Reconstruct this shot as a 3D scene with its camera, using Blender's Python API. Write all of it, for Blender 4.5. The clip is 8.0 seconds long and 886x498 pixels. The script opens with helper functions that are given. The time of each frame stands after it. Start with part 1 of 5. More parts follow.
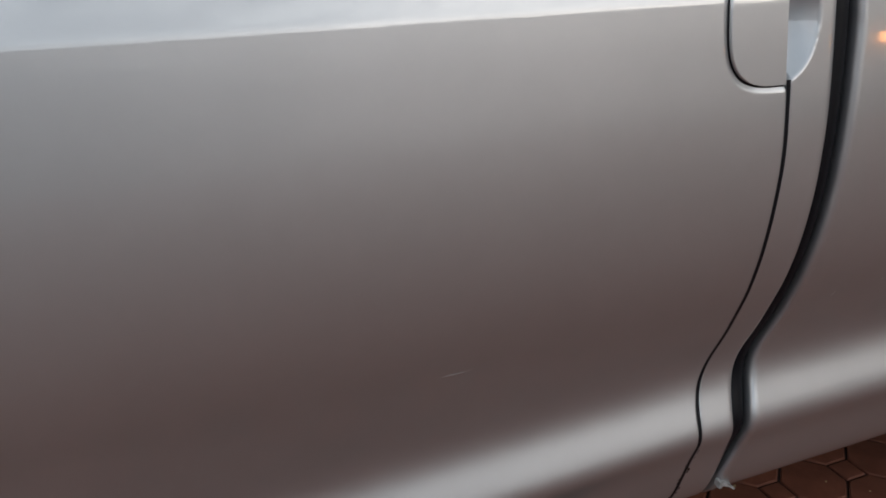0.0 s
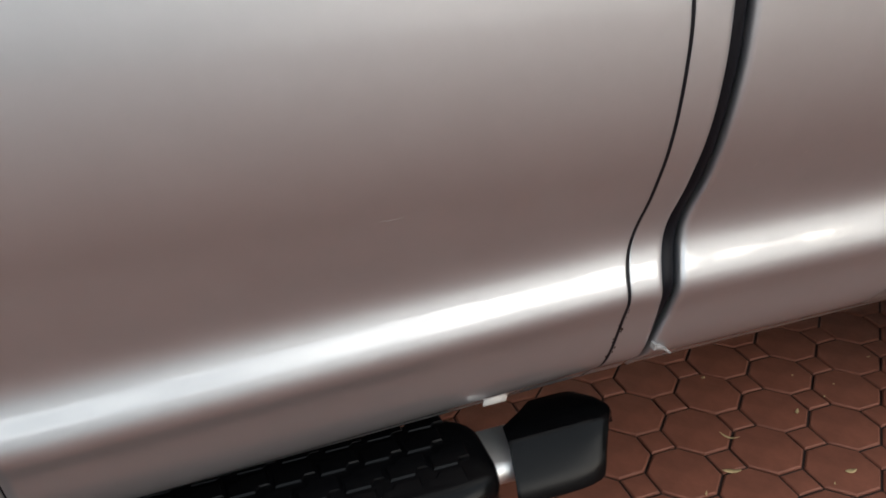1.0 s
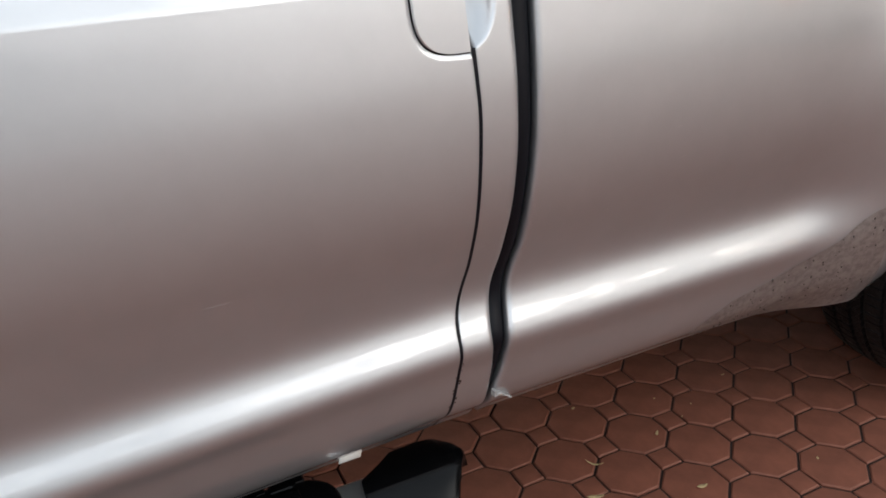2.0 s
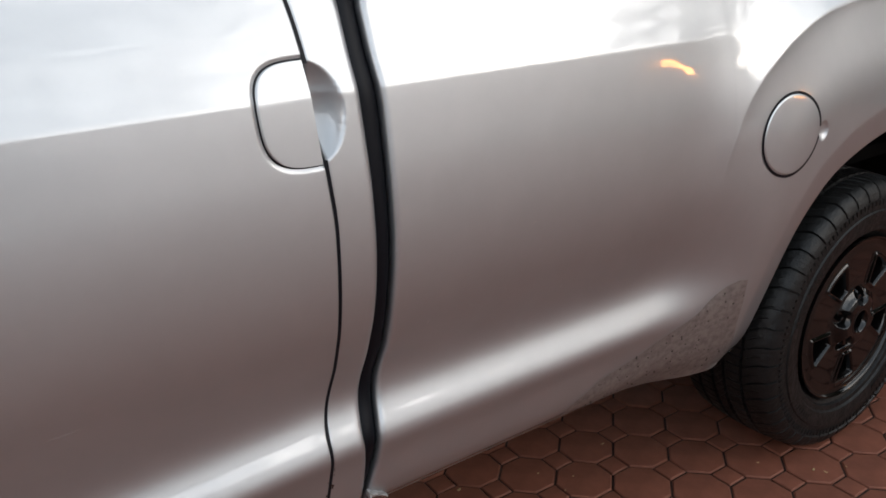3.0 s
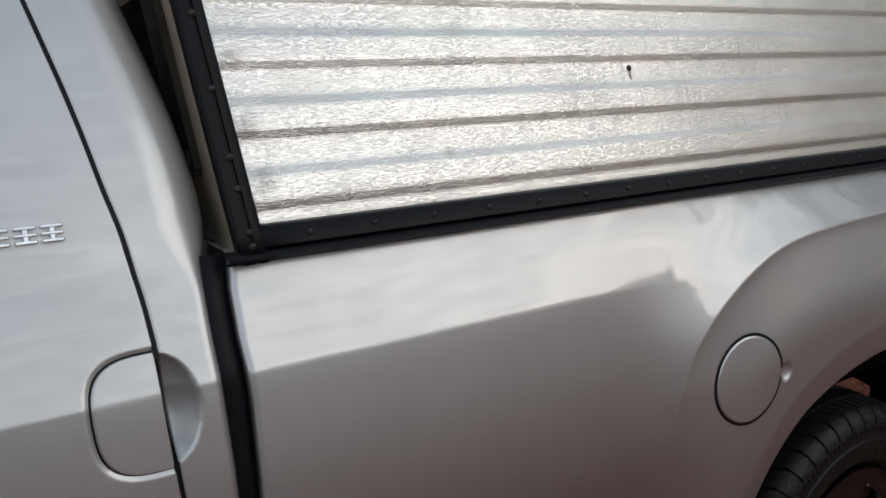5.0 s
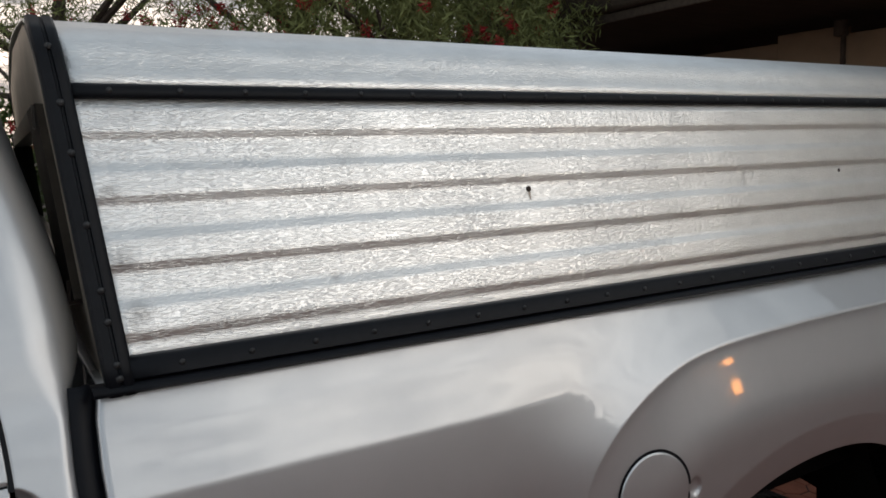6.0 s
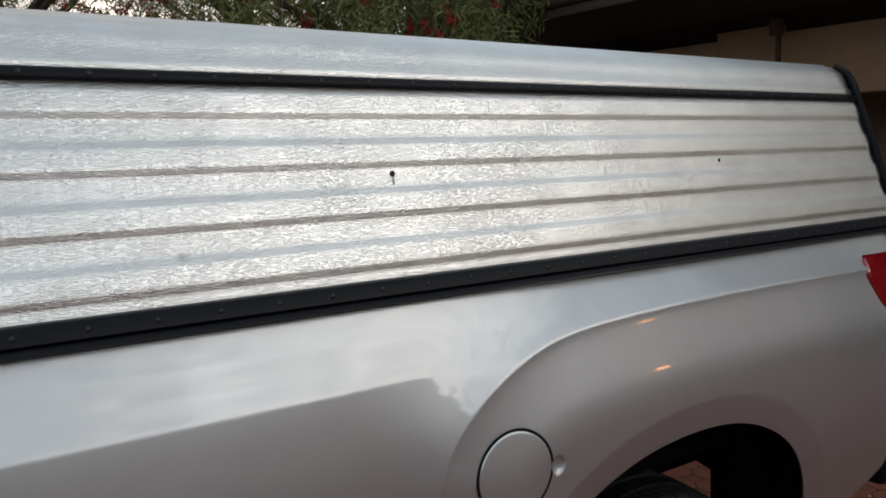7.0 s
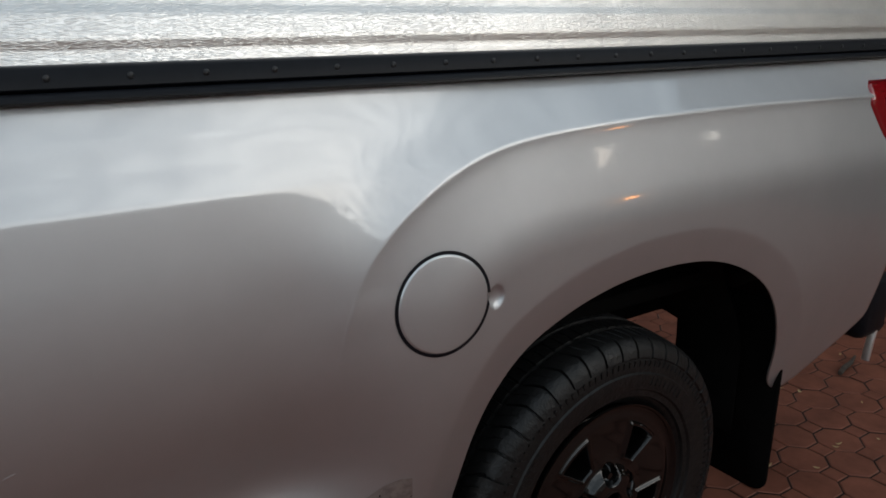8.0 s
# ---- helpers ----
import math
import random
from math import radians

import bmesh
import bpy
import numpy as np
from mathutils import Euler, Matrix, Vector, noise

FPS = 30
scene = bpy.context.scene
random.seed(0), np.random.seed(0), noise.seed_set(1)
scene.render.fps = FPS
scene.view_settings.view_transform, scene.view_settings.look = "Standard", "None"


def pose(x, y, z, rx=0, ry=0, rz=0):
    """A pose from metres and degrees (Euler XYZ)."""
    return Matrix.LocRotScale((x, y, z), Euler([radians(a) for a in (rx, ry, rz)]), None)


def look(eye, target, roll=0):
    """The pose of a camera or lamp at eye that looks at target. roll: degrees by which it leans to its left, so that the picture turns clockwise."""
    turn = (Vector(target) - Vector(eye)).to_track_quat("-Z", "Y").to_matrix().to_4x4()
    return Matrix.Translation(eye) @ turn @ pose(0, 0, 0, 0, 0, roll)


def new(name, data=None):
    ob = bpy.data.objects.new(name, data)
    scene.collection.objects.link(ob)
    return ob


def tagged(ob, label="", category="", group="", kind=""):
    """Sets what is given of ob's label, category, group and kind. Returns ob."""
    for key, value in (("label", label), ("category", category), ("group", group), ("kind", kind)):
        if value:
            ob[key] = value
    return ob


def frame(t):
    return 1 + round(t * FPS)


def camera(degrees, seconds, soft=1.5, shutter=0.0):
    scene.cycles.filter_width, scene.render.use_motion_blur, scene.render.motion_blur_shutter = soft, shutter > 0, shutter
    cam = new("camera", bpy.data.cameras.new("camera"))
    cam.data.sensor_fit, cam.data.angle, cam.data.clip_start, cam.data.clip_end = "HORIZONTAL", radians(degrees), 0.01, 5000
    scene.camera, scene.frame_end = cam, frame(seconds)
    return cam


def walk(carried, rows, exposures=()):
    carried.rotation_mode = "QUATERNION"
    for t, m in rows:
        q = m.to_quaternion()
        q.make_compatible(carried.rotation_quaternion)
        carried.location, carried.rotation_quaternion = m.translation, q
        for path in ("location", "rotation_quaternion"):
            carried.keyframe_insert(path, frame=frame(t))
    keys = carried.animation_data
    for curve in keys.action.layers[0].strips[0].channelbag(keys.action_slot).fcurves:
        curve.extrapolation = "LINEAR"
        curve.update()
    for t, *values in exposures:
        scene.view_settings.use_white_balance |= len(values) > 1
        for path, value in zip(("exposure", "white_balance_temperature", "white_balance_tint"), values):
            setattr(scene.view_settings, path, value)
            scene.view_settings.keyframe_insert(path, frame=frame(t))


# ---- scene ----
cam = camera(58.9, 8.0, soft=1.7)
PATH = [
    (0, (-2.269, -0.694, 1.325), (-1.596, 1.018, 0.541), -0.9),
    (0.2, (-2.236, -0.728, 1.298), (-1.635, 0.984, 0.456), -1.7),
    (0.4, (-2.241, -0.789, 1.294), (-1.664, 0.916, 0.422), -1.1),
    (0.5, (-2.248, -0.796, 1.283), (-1.664, 0.902, 0.403), -1.0),
    (1, (-2.201, -0.876, 1.266), (-1.636, 0.812, 0.355), -1.8),
    (1.5, (-2.134, -0.931, 1.307), (-1.5, 0.74, 0.411), -2.8),
    (2, (-2.078, -0.988, 1.361), (-1.329, 0.659, 0.507), -3.2),
    (2.2, (-2.058, -0.997, 1.379), (-1.256, 0.633, 0.542), -3.0),
    (3.3, (-1.979, -1.001, 1.442), (-0.931, 0.557, 0.753), -2.2),
    (3.5, (-1.937, -1.006, 1.455), (-0.889, 0.561, 0.788), -1.9),
    (4, (-1.846, -0.968, 1.498), (-0.799, 0.629, 0.904), -1.9),
    (4.5, (-1.776, -0.947, 1.553), (-0.754, 0.69, 1.028), -1.7),
    (4.7, (-1.767, -0.949, 1.57), (-0.747, 0.703, 1.088), -1.9),
    (5.8, (-1.623, -1.02, 1.68), (-0.599, 0.676, 1.404), -1.5),
    (6, (-1.588, -1.062, 1.688), (-0.557, 0.634, 1.441), -1.6),
    (6.5, (-1.508, -1.138, 1.694), (-0.445, 0.542, 1.473), -1.6),
    (7, (-1.439, -1.194, 1.663), (-0.337, 0.455, 1.404), -1.2),
    (7.2, (-1.413, -1.18, 1.647), (-0.291, 0.443, 1.319), -1.0),
    (7.5, (-1.348, -1.152, 1.587), (-0.223, 0.452, 1.185), -0.6),
    (7.8, (-1.264, -1.088, 1.531), (-0.15, 0.491, 1.017), -0.2),
    (8, (-1.204, -1.041, 1.49), (-0.113, 0.529, 0.903), 0.3),
]
EXPOSURES = [(0, 0.68, 6400, 8), (0.3, 1.08, 6550, 7), (1, 1.60, 6600, 7), (2, 1.60, 6500, 8), (3.3, 1.08, 6400, 8), (4.7, 0.52, 6380, 7), (5.8, 0.24, 6380, 7), (7, 0.36, 6340, 6), (8, 0.56, 6280, 5)]
walk(cam, [(t, look(eye, target, roll)) for t, eye, target, roll in PATH], EXPOSURES)

# ---- daylight: an overcast dusk sky, brightest low down where the sun has set ----
world = bpy.data.worlds.new("dusk_sky")
scene.world = world
world.use_nodes = True
wn, wl = world.node_tree.nodes, world.node_tree.links
wn.clear()
SUN_AZ = radians(137)          # clockwise from +y
SUN_EL = radians(6)


sky = wn.new("ShaderNodeTexSky")
sky.sky_type, sky.sun_disc = "NISHITA", False
sky.sun_elevation, sky.sun_rotation = SUN_EL, SUN_AZ
sky.air_density, sky.dust_density = 1.2, 4.0
wgeo = wn.new("ShaderNodeTexCoord")
wmap = wn.new("ShaderNodeMapping")
wmap.inputs["Scale"].default_value = (1.0, 1.0, 4.5)
wcloud = wn.new("ShaderNodeTexNoise")
wcloud.inputs["Scale"].default_value = 13
wcloud.inputs["Distortion"].default_value = 0.6
wcloud.inputs["Detail"].default_value = 12
wcloud.inputs["Roughness"].default_value = 0.68
wramp = wn.new("ShaderNodeValToRGB")
wramp.color_ramp.elements[0].position, wramp.color_ramp.elements[0].color = 0.42, (0.34, 0.375, 0.43, 1)
wramp.color_ramp.elements[1].position, wramp.color_ramp.elements[1].color = 0.60, (1.14, 1.15, 1.15, 1)
wl.new(wgeo.outputs["Generated"], wmap.inputs["Vector"])
wl.new(wmap.outputs["Vector"], wcloud.inputs["Vector"])
wl.new(wcloud.outputs["Fac"], wramp.inputs["Fac"])
wbg1 = wn.new("ShaderNodeBackground")
wbg1.inputs["Strength"].default_value = 0.012
wl.new(sky.outputs["Color"], wbg1.inputs["Color"])
wbg2 = wn.new("ShaderNodeBackground")
wbg2.inputs["Strength"].default_value = 1.95
wsep = wn.new("ShaderNodeSeparateXYZ")
wl.new(wgeo.outputs["Generated"], wsep.inputs[0])
whigh = wn.new("ShaderNodeValToRGB")
whigh.color_ramp.elements[0].position, whigh.color_ramp.elements[0].color = 0.0, (1.22, 1.08, 0.97, 1)
whigh.color_ramp.elements[1].position, whigh.color_ramp.elements[1].color = 0.85, (0.56, 0.57, 0.58, 1)
wlow = whigh.color_ramp.elements.new(0.16)
wlow.color = (1.28, 1.24, 1.20, 1)
whigh.color_ramp.elements.new(0.25).color = (1.12, 1.11, 1.09, 1)
wmid = whigh.color_ramp.elements.new(0.34)
wmid.color = (0.81, 0.825, 0.84, 1)
whigh.color_ramp.elements.new(0.54).color = (0.65, 0.665, 0.68, 1)
wmul = wn.new("ShaderNodeMixRGB")
wmul.blend_type = "MULTIPLY"
wmul.inputs[0].default_value = 1.0
wl.new(wsep.outputs["Z"], whigh.inputs["Fac"])
wl.new(wramp.outputs["Color"], wmul.inputs[1])
wl.new(whigh.outputs["Color"], wmul.inputs[2])
# afterglow: the low sky is warmer on the side where the sun went down
wdot = wn.new("ShaderNodeVectorMath")
wdot.operation = "DOT_PRODUCT"
GLOW_AZ = radians(148)
wdot.inputs[1].default_value = (math.sin(GLOW_AZ), math.cos(GLOW_AZ), 0.22)
wl.new(wgeo.outputs["Generated"], wdot.inputs[0])
wspan = wn.new("ShaderNodeMapRange")
wspan.inputs["From Min"].default_value, wspan.inputs["From Max"].default_value = -1.0, 1.0
wl.new(wdot.outputs["Value"], wspan.inputs["Value"])
wglow = wn.new("ShaderNodeValToRGB")
wglow.color_ramp.elements[0].position, wglow.color_ramp.elements[0].color = 0.0, (0.54, 0.45, 0.395, 1)
wglow.color_ramp.elements[1].position, wglow.color_ramp.elements[1].color = 1.0, (1.12, 1.03, 0.97, 1)
for at_, tone_ in ((0.25, (0.52, 0.45, 0.405, 1)), (0.52, (0.60, 0.625, 0.66, 1)), (0.725, (0.42, 0.45, 0.48, 1)), (0.925, (0.52, 0.535, 0.55, 1)), (0.948, (0.68, 0.685, 0.695, 1)), (0.982, (1.02, 0.97, 0.935, 1))):
    wglow.color_ramp.elements.new(at_).color = tone_
wl.new(wspan.outputs["Result"], wglow.inputs["Fac"])
wmul2 = wn.new("ShaderNodeMixRGB")
wmul2.blend_type = "MULTIPLY"
wmul2.inputs[0].default_value = 1.0
wl.new(wmul.outputs["Color"], wmul2.inputs[1])
wl.new(wglow.outputs["Color"], wmul2.inputs[2])
wl.new(wmul2.outputs["Color"], wbg2.inputs["Color"])
wadd = wn.new("ShaderNodeAddShader")
wl.new(wbg1.outputs[0], wadd.inputs[0])
wl.new(wbg2.outputs[0], wadd.inputs[1])
wout = wn.new("ShaderNodeOutputWorld")
wl.new(wadd.outputs[0], wout.inputs["Surface"])

sun = new("sun", bpy.data.lights.new("sun", "SUN"))
sun.data.energy, sun.data.angle, sun.data.color = 0.35, radians(55), (1.0, 0.92, 0.84)
sun_dir = Vector((math.sin(SUN_AZ) * math.cos(radians(14)), math.cos(SUN_AZ) * math.cos(radians(14)), math.sin(radians(14))))
sun.matrix_world = look(sun_dir * 20, (0, 0, 0))

# ---- materials ----


def material(name, color, rough=0.5, metal=0.0, coat=0.0, coat_rough=0.03, spec=0.5):
    m = bpy.data.materials.new(name)
    m.use_nodes = True
    b = m.node_tree.nodes["Principled BSDF"]
    b.inputs["Base Color"].default_value = (*color, 1)
    b.inputs["Roughness"].default_value = rough
    b.inputs["Metallic"].default_value = metal
    b.inputs["Coat Weight"].default_value = coat
    b.inputs["Coat Roughness"].default_value = coat_rough
    b.inputs["Specular IOR Level"].default_value = spec
    return m


def mottle(m, scale, amount, stretch=(1, 1, 1), detail=6.0, low=0.3, high=0.7, tint=(1, 1, 1), rough_amount=0.0):
    """Varies the base colour by a noise at two scales; amount is the depth of the darker part."""
    nt = m.node_tree
    b = nt.nodes["Principled BSDF"]
    base = tuple(b.inputs["Base Color"].default_value)[:3]
    tc, mp, nz = nt.nodes.new("ShaderNodeTexCoord"), nt.nodes.new("ShaderNodeMapping"), nt.nodes.new("ShaderNodeTexNoise")
    mp.inputs["Scale"].default_value = stretch
    nz.inputs["Scale"].default_value, nz.inputs["Detail"].default_value, nz.inputs["Roughness"].default_value = scale, detail, 0.65
    rp = nt.nodes.new("ShaderNodeValToRGB")
    rp.color_ramp.elements[0].position, rp.color_ramp.elements[1].position = low, high
    rp.color_ramp.elements[0].color = (*[c * (1 - amount) * t for c, t in zip(base, tint)], 1)
    rp.color_ramp.elements[1].color = (*base, 1)
    nt.links.new(tc.outputs["Object"], mp.inputs["Vector"])
    nt.links.new(mp.outputs["Vector"], nz.inputs["Vector"])
    nt.links.new(nz.outputs["Fac"], rp.inputs["Fac"])
    nt.links.new(rp.outputs["Color"], b.inputs["Base Color"])
    if rough_amount:
        mr = nt.nodes.new("ShaderNodeMapRange")
        r = b.inputs["Roughness"].default_value
        mr.inputs["To Min"].default_value, mr.inputs["To Max"].default_value = r + rough_amount, r - rough_amount
        nt.links.new(nz.outputs["Fac"], mr.inputs["Value"])
        nt.links.new(mr.outputs["Result"], b.inputs["Roughness"])
    return m


def bumped(m, scale, strength, distance=0.002, stretch=(1, 1, 1), detail=4.0, coat_too=False):
    nt = m.node_tree
    b = nt.nodes["Principled BSDF"]
    tc, mp, nz, bp = (nt.nodes.new(k) for k in ("ShaderNodeTexCoord", "ShaderNodeMapping", "ShaderNodeTexNoise", "ShaderNodeBump"))
    mp.inputs["Scale"].default_value = stretch
    nz.inputs["Scale"].default_value, nz.inputs["Detail"].default_value = scale, detail
    bp.inputs["Strength"].default_value, bp.inputs["Distance"].default_value = strength, distance
    nt.links.new(tc.outputs["Object"], mp.inputs["Vector"])
    nt.links.new(mp.outputs["Vector"], nz.inputs["Vector"])
    nt.links.new(nz.outputs["Fac"], bp.inputs["Height"])
    if b.inputs["Normal"].is_linked:
        nt.links.new(b.inputs["Normal"].links[0].from_socket, bp.inputs["Normal"])
    nt.links.new(bp.outputs["Normal"], b.inputs["Normal"])
    if coat_too:
        nt.links.new(bp.outputs["Normal"], b.inputs["Coat Normal"])
    return m


PAINT = mottle(material("silver_paint", (0.54, 0.548, 0.562), 0.50, 0.92, 1.0, 0.045), 9, 0.05)
PAINT.node_tree.nodes["Principled BSDF"].inputs["Coat IOR"].default_value = 1.75
BLACK_RUBBER = bumped(mottle(material("black_rubber", (0.018, 0.019, 0.021), 0.55), 60, 0.4), 300, 0.2)
BLACK_TRIM = mottle(material("black_trim", (0.008, 0.009, 0.012), 0.42, spec=0.13), 40, 0.35)
GAP_SEAL = material("gap_rubber", (0.003, 0.0035, 0.006), 0.5, spec=0.2)
GLOSS_BLACK = mottle(material("moulded_black_plastic", (0.003, 0.003, 0.0035), 0.25, spec=0.14), 50, 0.3, rough_amount=0.04)
ALU = material("embossed_aluminium", (0.77, 0.762, 0.745), 0.34, 1.0)
ALU_PLAIN = bumped(material("brushed_aluminium", (0.78, 0.77, 0.75), 0.5, 1.0), 40, 0.15, stretch=(1, 30, 30))
CHROME = material("chrome", (0.85, 0.85, 0.86), 0.08, 1.0)
TYRE = bumped(mottle(material("tyre_rubber", (0.008, 0.0079, 0.0080), 0.46, spec=0.34), 25, 0.5, rough_amount=0.24), 220, 0.35)
bumped(TYRE, 55, 0.7, 0.004)
RIM = mottle(material("black_wheel_paint", (0.003, 0.0026, 0.0026), 0.055, 0.0, spec=0.55), 22, 0.4, rough_amount=0.03)
TAIL_RED = material("red_lens", (0.22, 0.003, 0.007), 0.12, 0.0, 1.0, 0.02)
UNDERBODY = mottle(material("underbody_black", (0.004, 0.0036, 0.0034), 0.9, spec=0.05), 12, 0.4)
STONE_GUARD = bumped(mottle(material("stone_guard_film", (0.42, 0.40, 0.385), 0.46, 0.8, 0.5, 0.15), 60, 0.4, low=0.3, high=0.6, detail=8), 90, 0.6, 0.0012)
GLASS = material("tinted_glass", (0.02, 0.025, 0.02), 0.03, 0.0)
GLASS.node_tree.nodes["Principled BSDF"].inputs["Transmission Weight"].default_value = 0.0
PAVER = bumped(mottle(material("terracotta_paver", (0.235, 0.084, 0.052), 0.58, spec=0.25), 7, 0.45, low=0.3, high=0.72, rough_amount=0.1), 130, 0.35, 0.002)
JOINT = mottle(material("joint_sand", (0.035, 0.018, 0.013), 0.9), 60, 0.5)
EARTH = mottle(material("bare_earth", (0.036, 0.023, 0.017), 0.95), 3, 0.4)
WALL_TAN = bumped(mottle(material("tan_wall", (0.28, 0.195, 0.125), 0.8), 2.5, 0.25), 60, 0.3, 0.004)
WALL_PALE = bumped(mottle(material("pale_render", (0.80, 0.795, 0.78), 0.85), 1.2, 0.2), 50, 0.3, 0.004)
EAVE_BROWN = mottle(material("dark_eave_timber", (0.082, 0.064, 0.050), 0.8, spec=0.2), 6, 0.4, stretch=(0.4, 4, 4))
BARK = bumped(mottle(material("bark", (0.075, 0.055, 0.042), 0.9), 14, 0.5, stretch=(3, 3, 0.7)), 30, 0.6, 0.01, stretch=(3, 3, 0.6))
LEAF = mottle(material("narrow_leaf", (0.21, 0.235, 0.085), 0.7, spec=0.15), 5, 0.5)
LEAF_DARK = mottle(material("hedge_leaf", (0.045, 0.085, 0.022), 0.5), 4, 0.55)
FLOWER = mottle(material("red_brush_flower", (0.42, 0.020, 0.022), 0.6), 20, 0.4)
DRY_LEAF = mottle(material("dry_leaf", (0.55, 0.40, 0.20), 0.7), 40, 0.4)
LAMP_GLOW = bpy.data.materials.new("lamp_glow")
LAMP_GLOW.use_nodes = True
_b = LAMP_GLOW.node_tree.nodes["Principled BSDF"]
_b.inputs["Emission Color"].default_value = (1.0, 0.36, 0.07, 1)
_b.inputs["Emission Strength"].default_value = 10

# stucco-embossed aluminium: fine wood-like crinkle and long faint upright wrinkles
def crinkle(m, scale, stretch, low, high, strength, distance):
    """Pressed grain: short raised strokes with crisp edges, stronger in some patches than in others."""
    nt = m.node_tree
    b = nt.nodes["Principled BSDF"]
    tc, mp, nz, rp, pz, pr, mu, bp = (nt.nodes.new(k) for k in ("ShaderNodeTexCoord", "ShaderNodeMapping", "ShaderNodeTexNoise", "ShaderNodeMapRange", "ShaderNodeTexNoise", "ShaderNodeMapRange", "ShaderNodeMath", "ShaderNodeBump"))
    mp.inputs["Scale"].default_value = stretch
    mp.inputs["Rotation"].default_value = (0, radians(5), 0)
    nz.inputs["Scale"].default_value, nz.inputs["Detail"].default_value, nz.inputs["Distortion"].default_value = scale, 1.5, 0.4
    rp.inputs["From Min"].default_value, rp.inputs["From Max"].default_value = low, high
    pz.inputs["Scale"].default_value, pz.inputs["Detail"].default_value = 5.5, 2.0
    pr.inputs["From Min"].default_value, pr.inputs["From Max"].default_value = 0.36, 0.62
    pr.inputs["To Min"].default_value, pr.inputs["To Max"].default_value = 0.65, 1.0
    mu.operation = "MULTIPLY"
    bp.inputs["Strength"].default_value, bp.inputs["Distance"].default_value = strength, distance
    nt.links.new(tc.outputs["Object"], mp.inputs["Vector"])
    nt.links.new(mp.outputs["Vector"], nz.inputs["Vector"])
    nt.links.new(tc.outputs["Object"], pz.inputs["Vector"])
    nt.links.new(nz.outputs["Fac"], rp.inputs["Value"])
    nt.links.new(pz.outputs["Fac"], pr.inputs["Value"])
    nt.links.new(rp.outputs["Result"], mu.inputs[0])
    nt.links.new(pr.outputs["Result"], mu.inputs[1])
    nt.links.new(mu.outputs["Value"], bp.inputs["Height"])
    if b.inputs["Normal"].is_linked:
        nt.links.new(b.inputs["Normal"].links[0].from_socket, bp.inputs["Normal"])
    nt.links.new(bp.outputs["Normal"], b.inputs["Normal"])


crinkle(ALU, 400, (0.22, 1, 1.5), 0.46, 0.62, 1.0, 0.00036)
bumped(ALU, 30, 0.6, 0.0008, stretch=(3.8, 0.4, 0.16), detail=3.0)
def smudge_and_dent(m, spots, tone):
    """Dull soft-edged smudges, and a dent's painted shade, at given places."""
    nt = m.node_tree
    b = nt.nodes["Principled BSDF"]
    tc, nz = nt.nodes.new("ShaderNodeTexCoord"), nt.nodes.new("ShaderNodeTexNoise")
    nz.inputs["Scale"].default_value = 120
    nt.links.new(tc.outputs["Object"], nz.inputs["Vector"])
    for at, r in spots:
        d, mr, mu, mx = (nt.nodes.new(k) for k in ("ShaderNodeVectorMath", "ShaderNodeMapRange", "ShaderNodeMath", "ShaderNodeMixRGB"))
        d.operation, mu.operation, mx.blend_type = "DISTANCE", "MULTIPLY", "MIX"
        d.inputs[1].default_value = at
        mr.inputs["From Min"].default_value, mr.inputs["From Max"].default_value = r * 1.25, r * 0.3
        nt.links.new(tc.outputs["Object"], d.inputs[0])
        nt.links.new(d.outputs["Value"], mr.inputs["Value"])
        nt.links.new(mr.outputs["Result"], mu.inputs[0])
        nt.links.new(nz.outputs["Fac"], mu.inputs[1])
        nt.links.new(mu.outputs["Value"], mx.inputs[0])
        nt.links.new(b.inputs["Base Color"].links[0].from_socket, mx.inputs[1])
        mx.inputs[2].default_value = (*tone, 1)
        nt.links.new(mx.outputs["Color"], b.inputs["Base Color"])


mottle(ALU, 16, 0.10, stretch=(0.5, 1, 1), low=0.35, high=0.62, rough_amount=0.06)
# third spot: a small dent, its shade painted as grey colour
smudge_and_dent(ALU, (((-1.392, 0.090, 1.472), 0.022), ((-1.405, 0.112, 1.548), 0.020), ((-1.088, 0.096, 1.494), 0.011), ((-1.412, 0.140, 1.640), 0.018)), (0.25, 0.24, 0.235))

# ---- mesh helpers ----


def link_mesh(name, verts, faces, mat, parent=None, label="", smooth=False, sharp=None):
    me = bpy.data.meshes.new(name)
    me.from_pydata([tuple(v) for v in verts], [], [tuple(f) for f in faces])
    me.materials.append(mat)
    me.update()
    if smooth:
        me.polygons.foreach_set("use_smooth", [True] * len(me.polygons))
        if sharp:
            me.set_sharp_from_angle(angle=radians(sharp))
    ob = new(name, me)
    if parent is not None:
        ob.parent = parent
    if label:
        tagged(ob, label)
    return ob


def part(name, bm, mat, parent=None, label="", smooth=False, sharp=40):
    me = bpy.data.meshes.new(name)
    bm.to_mesh(me)
    bm.free()
    me.materials.append(mat)
    if smooth:
        me.polygons.foreach_set("use_smooth", [True] * len(me.polygons))
        me.set_sharp_from_angle(angle=radians(sharp))
    ob = new(name, me)
    if parent is not None:
        ob.parent = parent
    if label:
        tagged(ob, label)
    return ob


def thing(name, label, category, group="", kind=""):
    return tagged(new(name), label, category, group, kind)


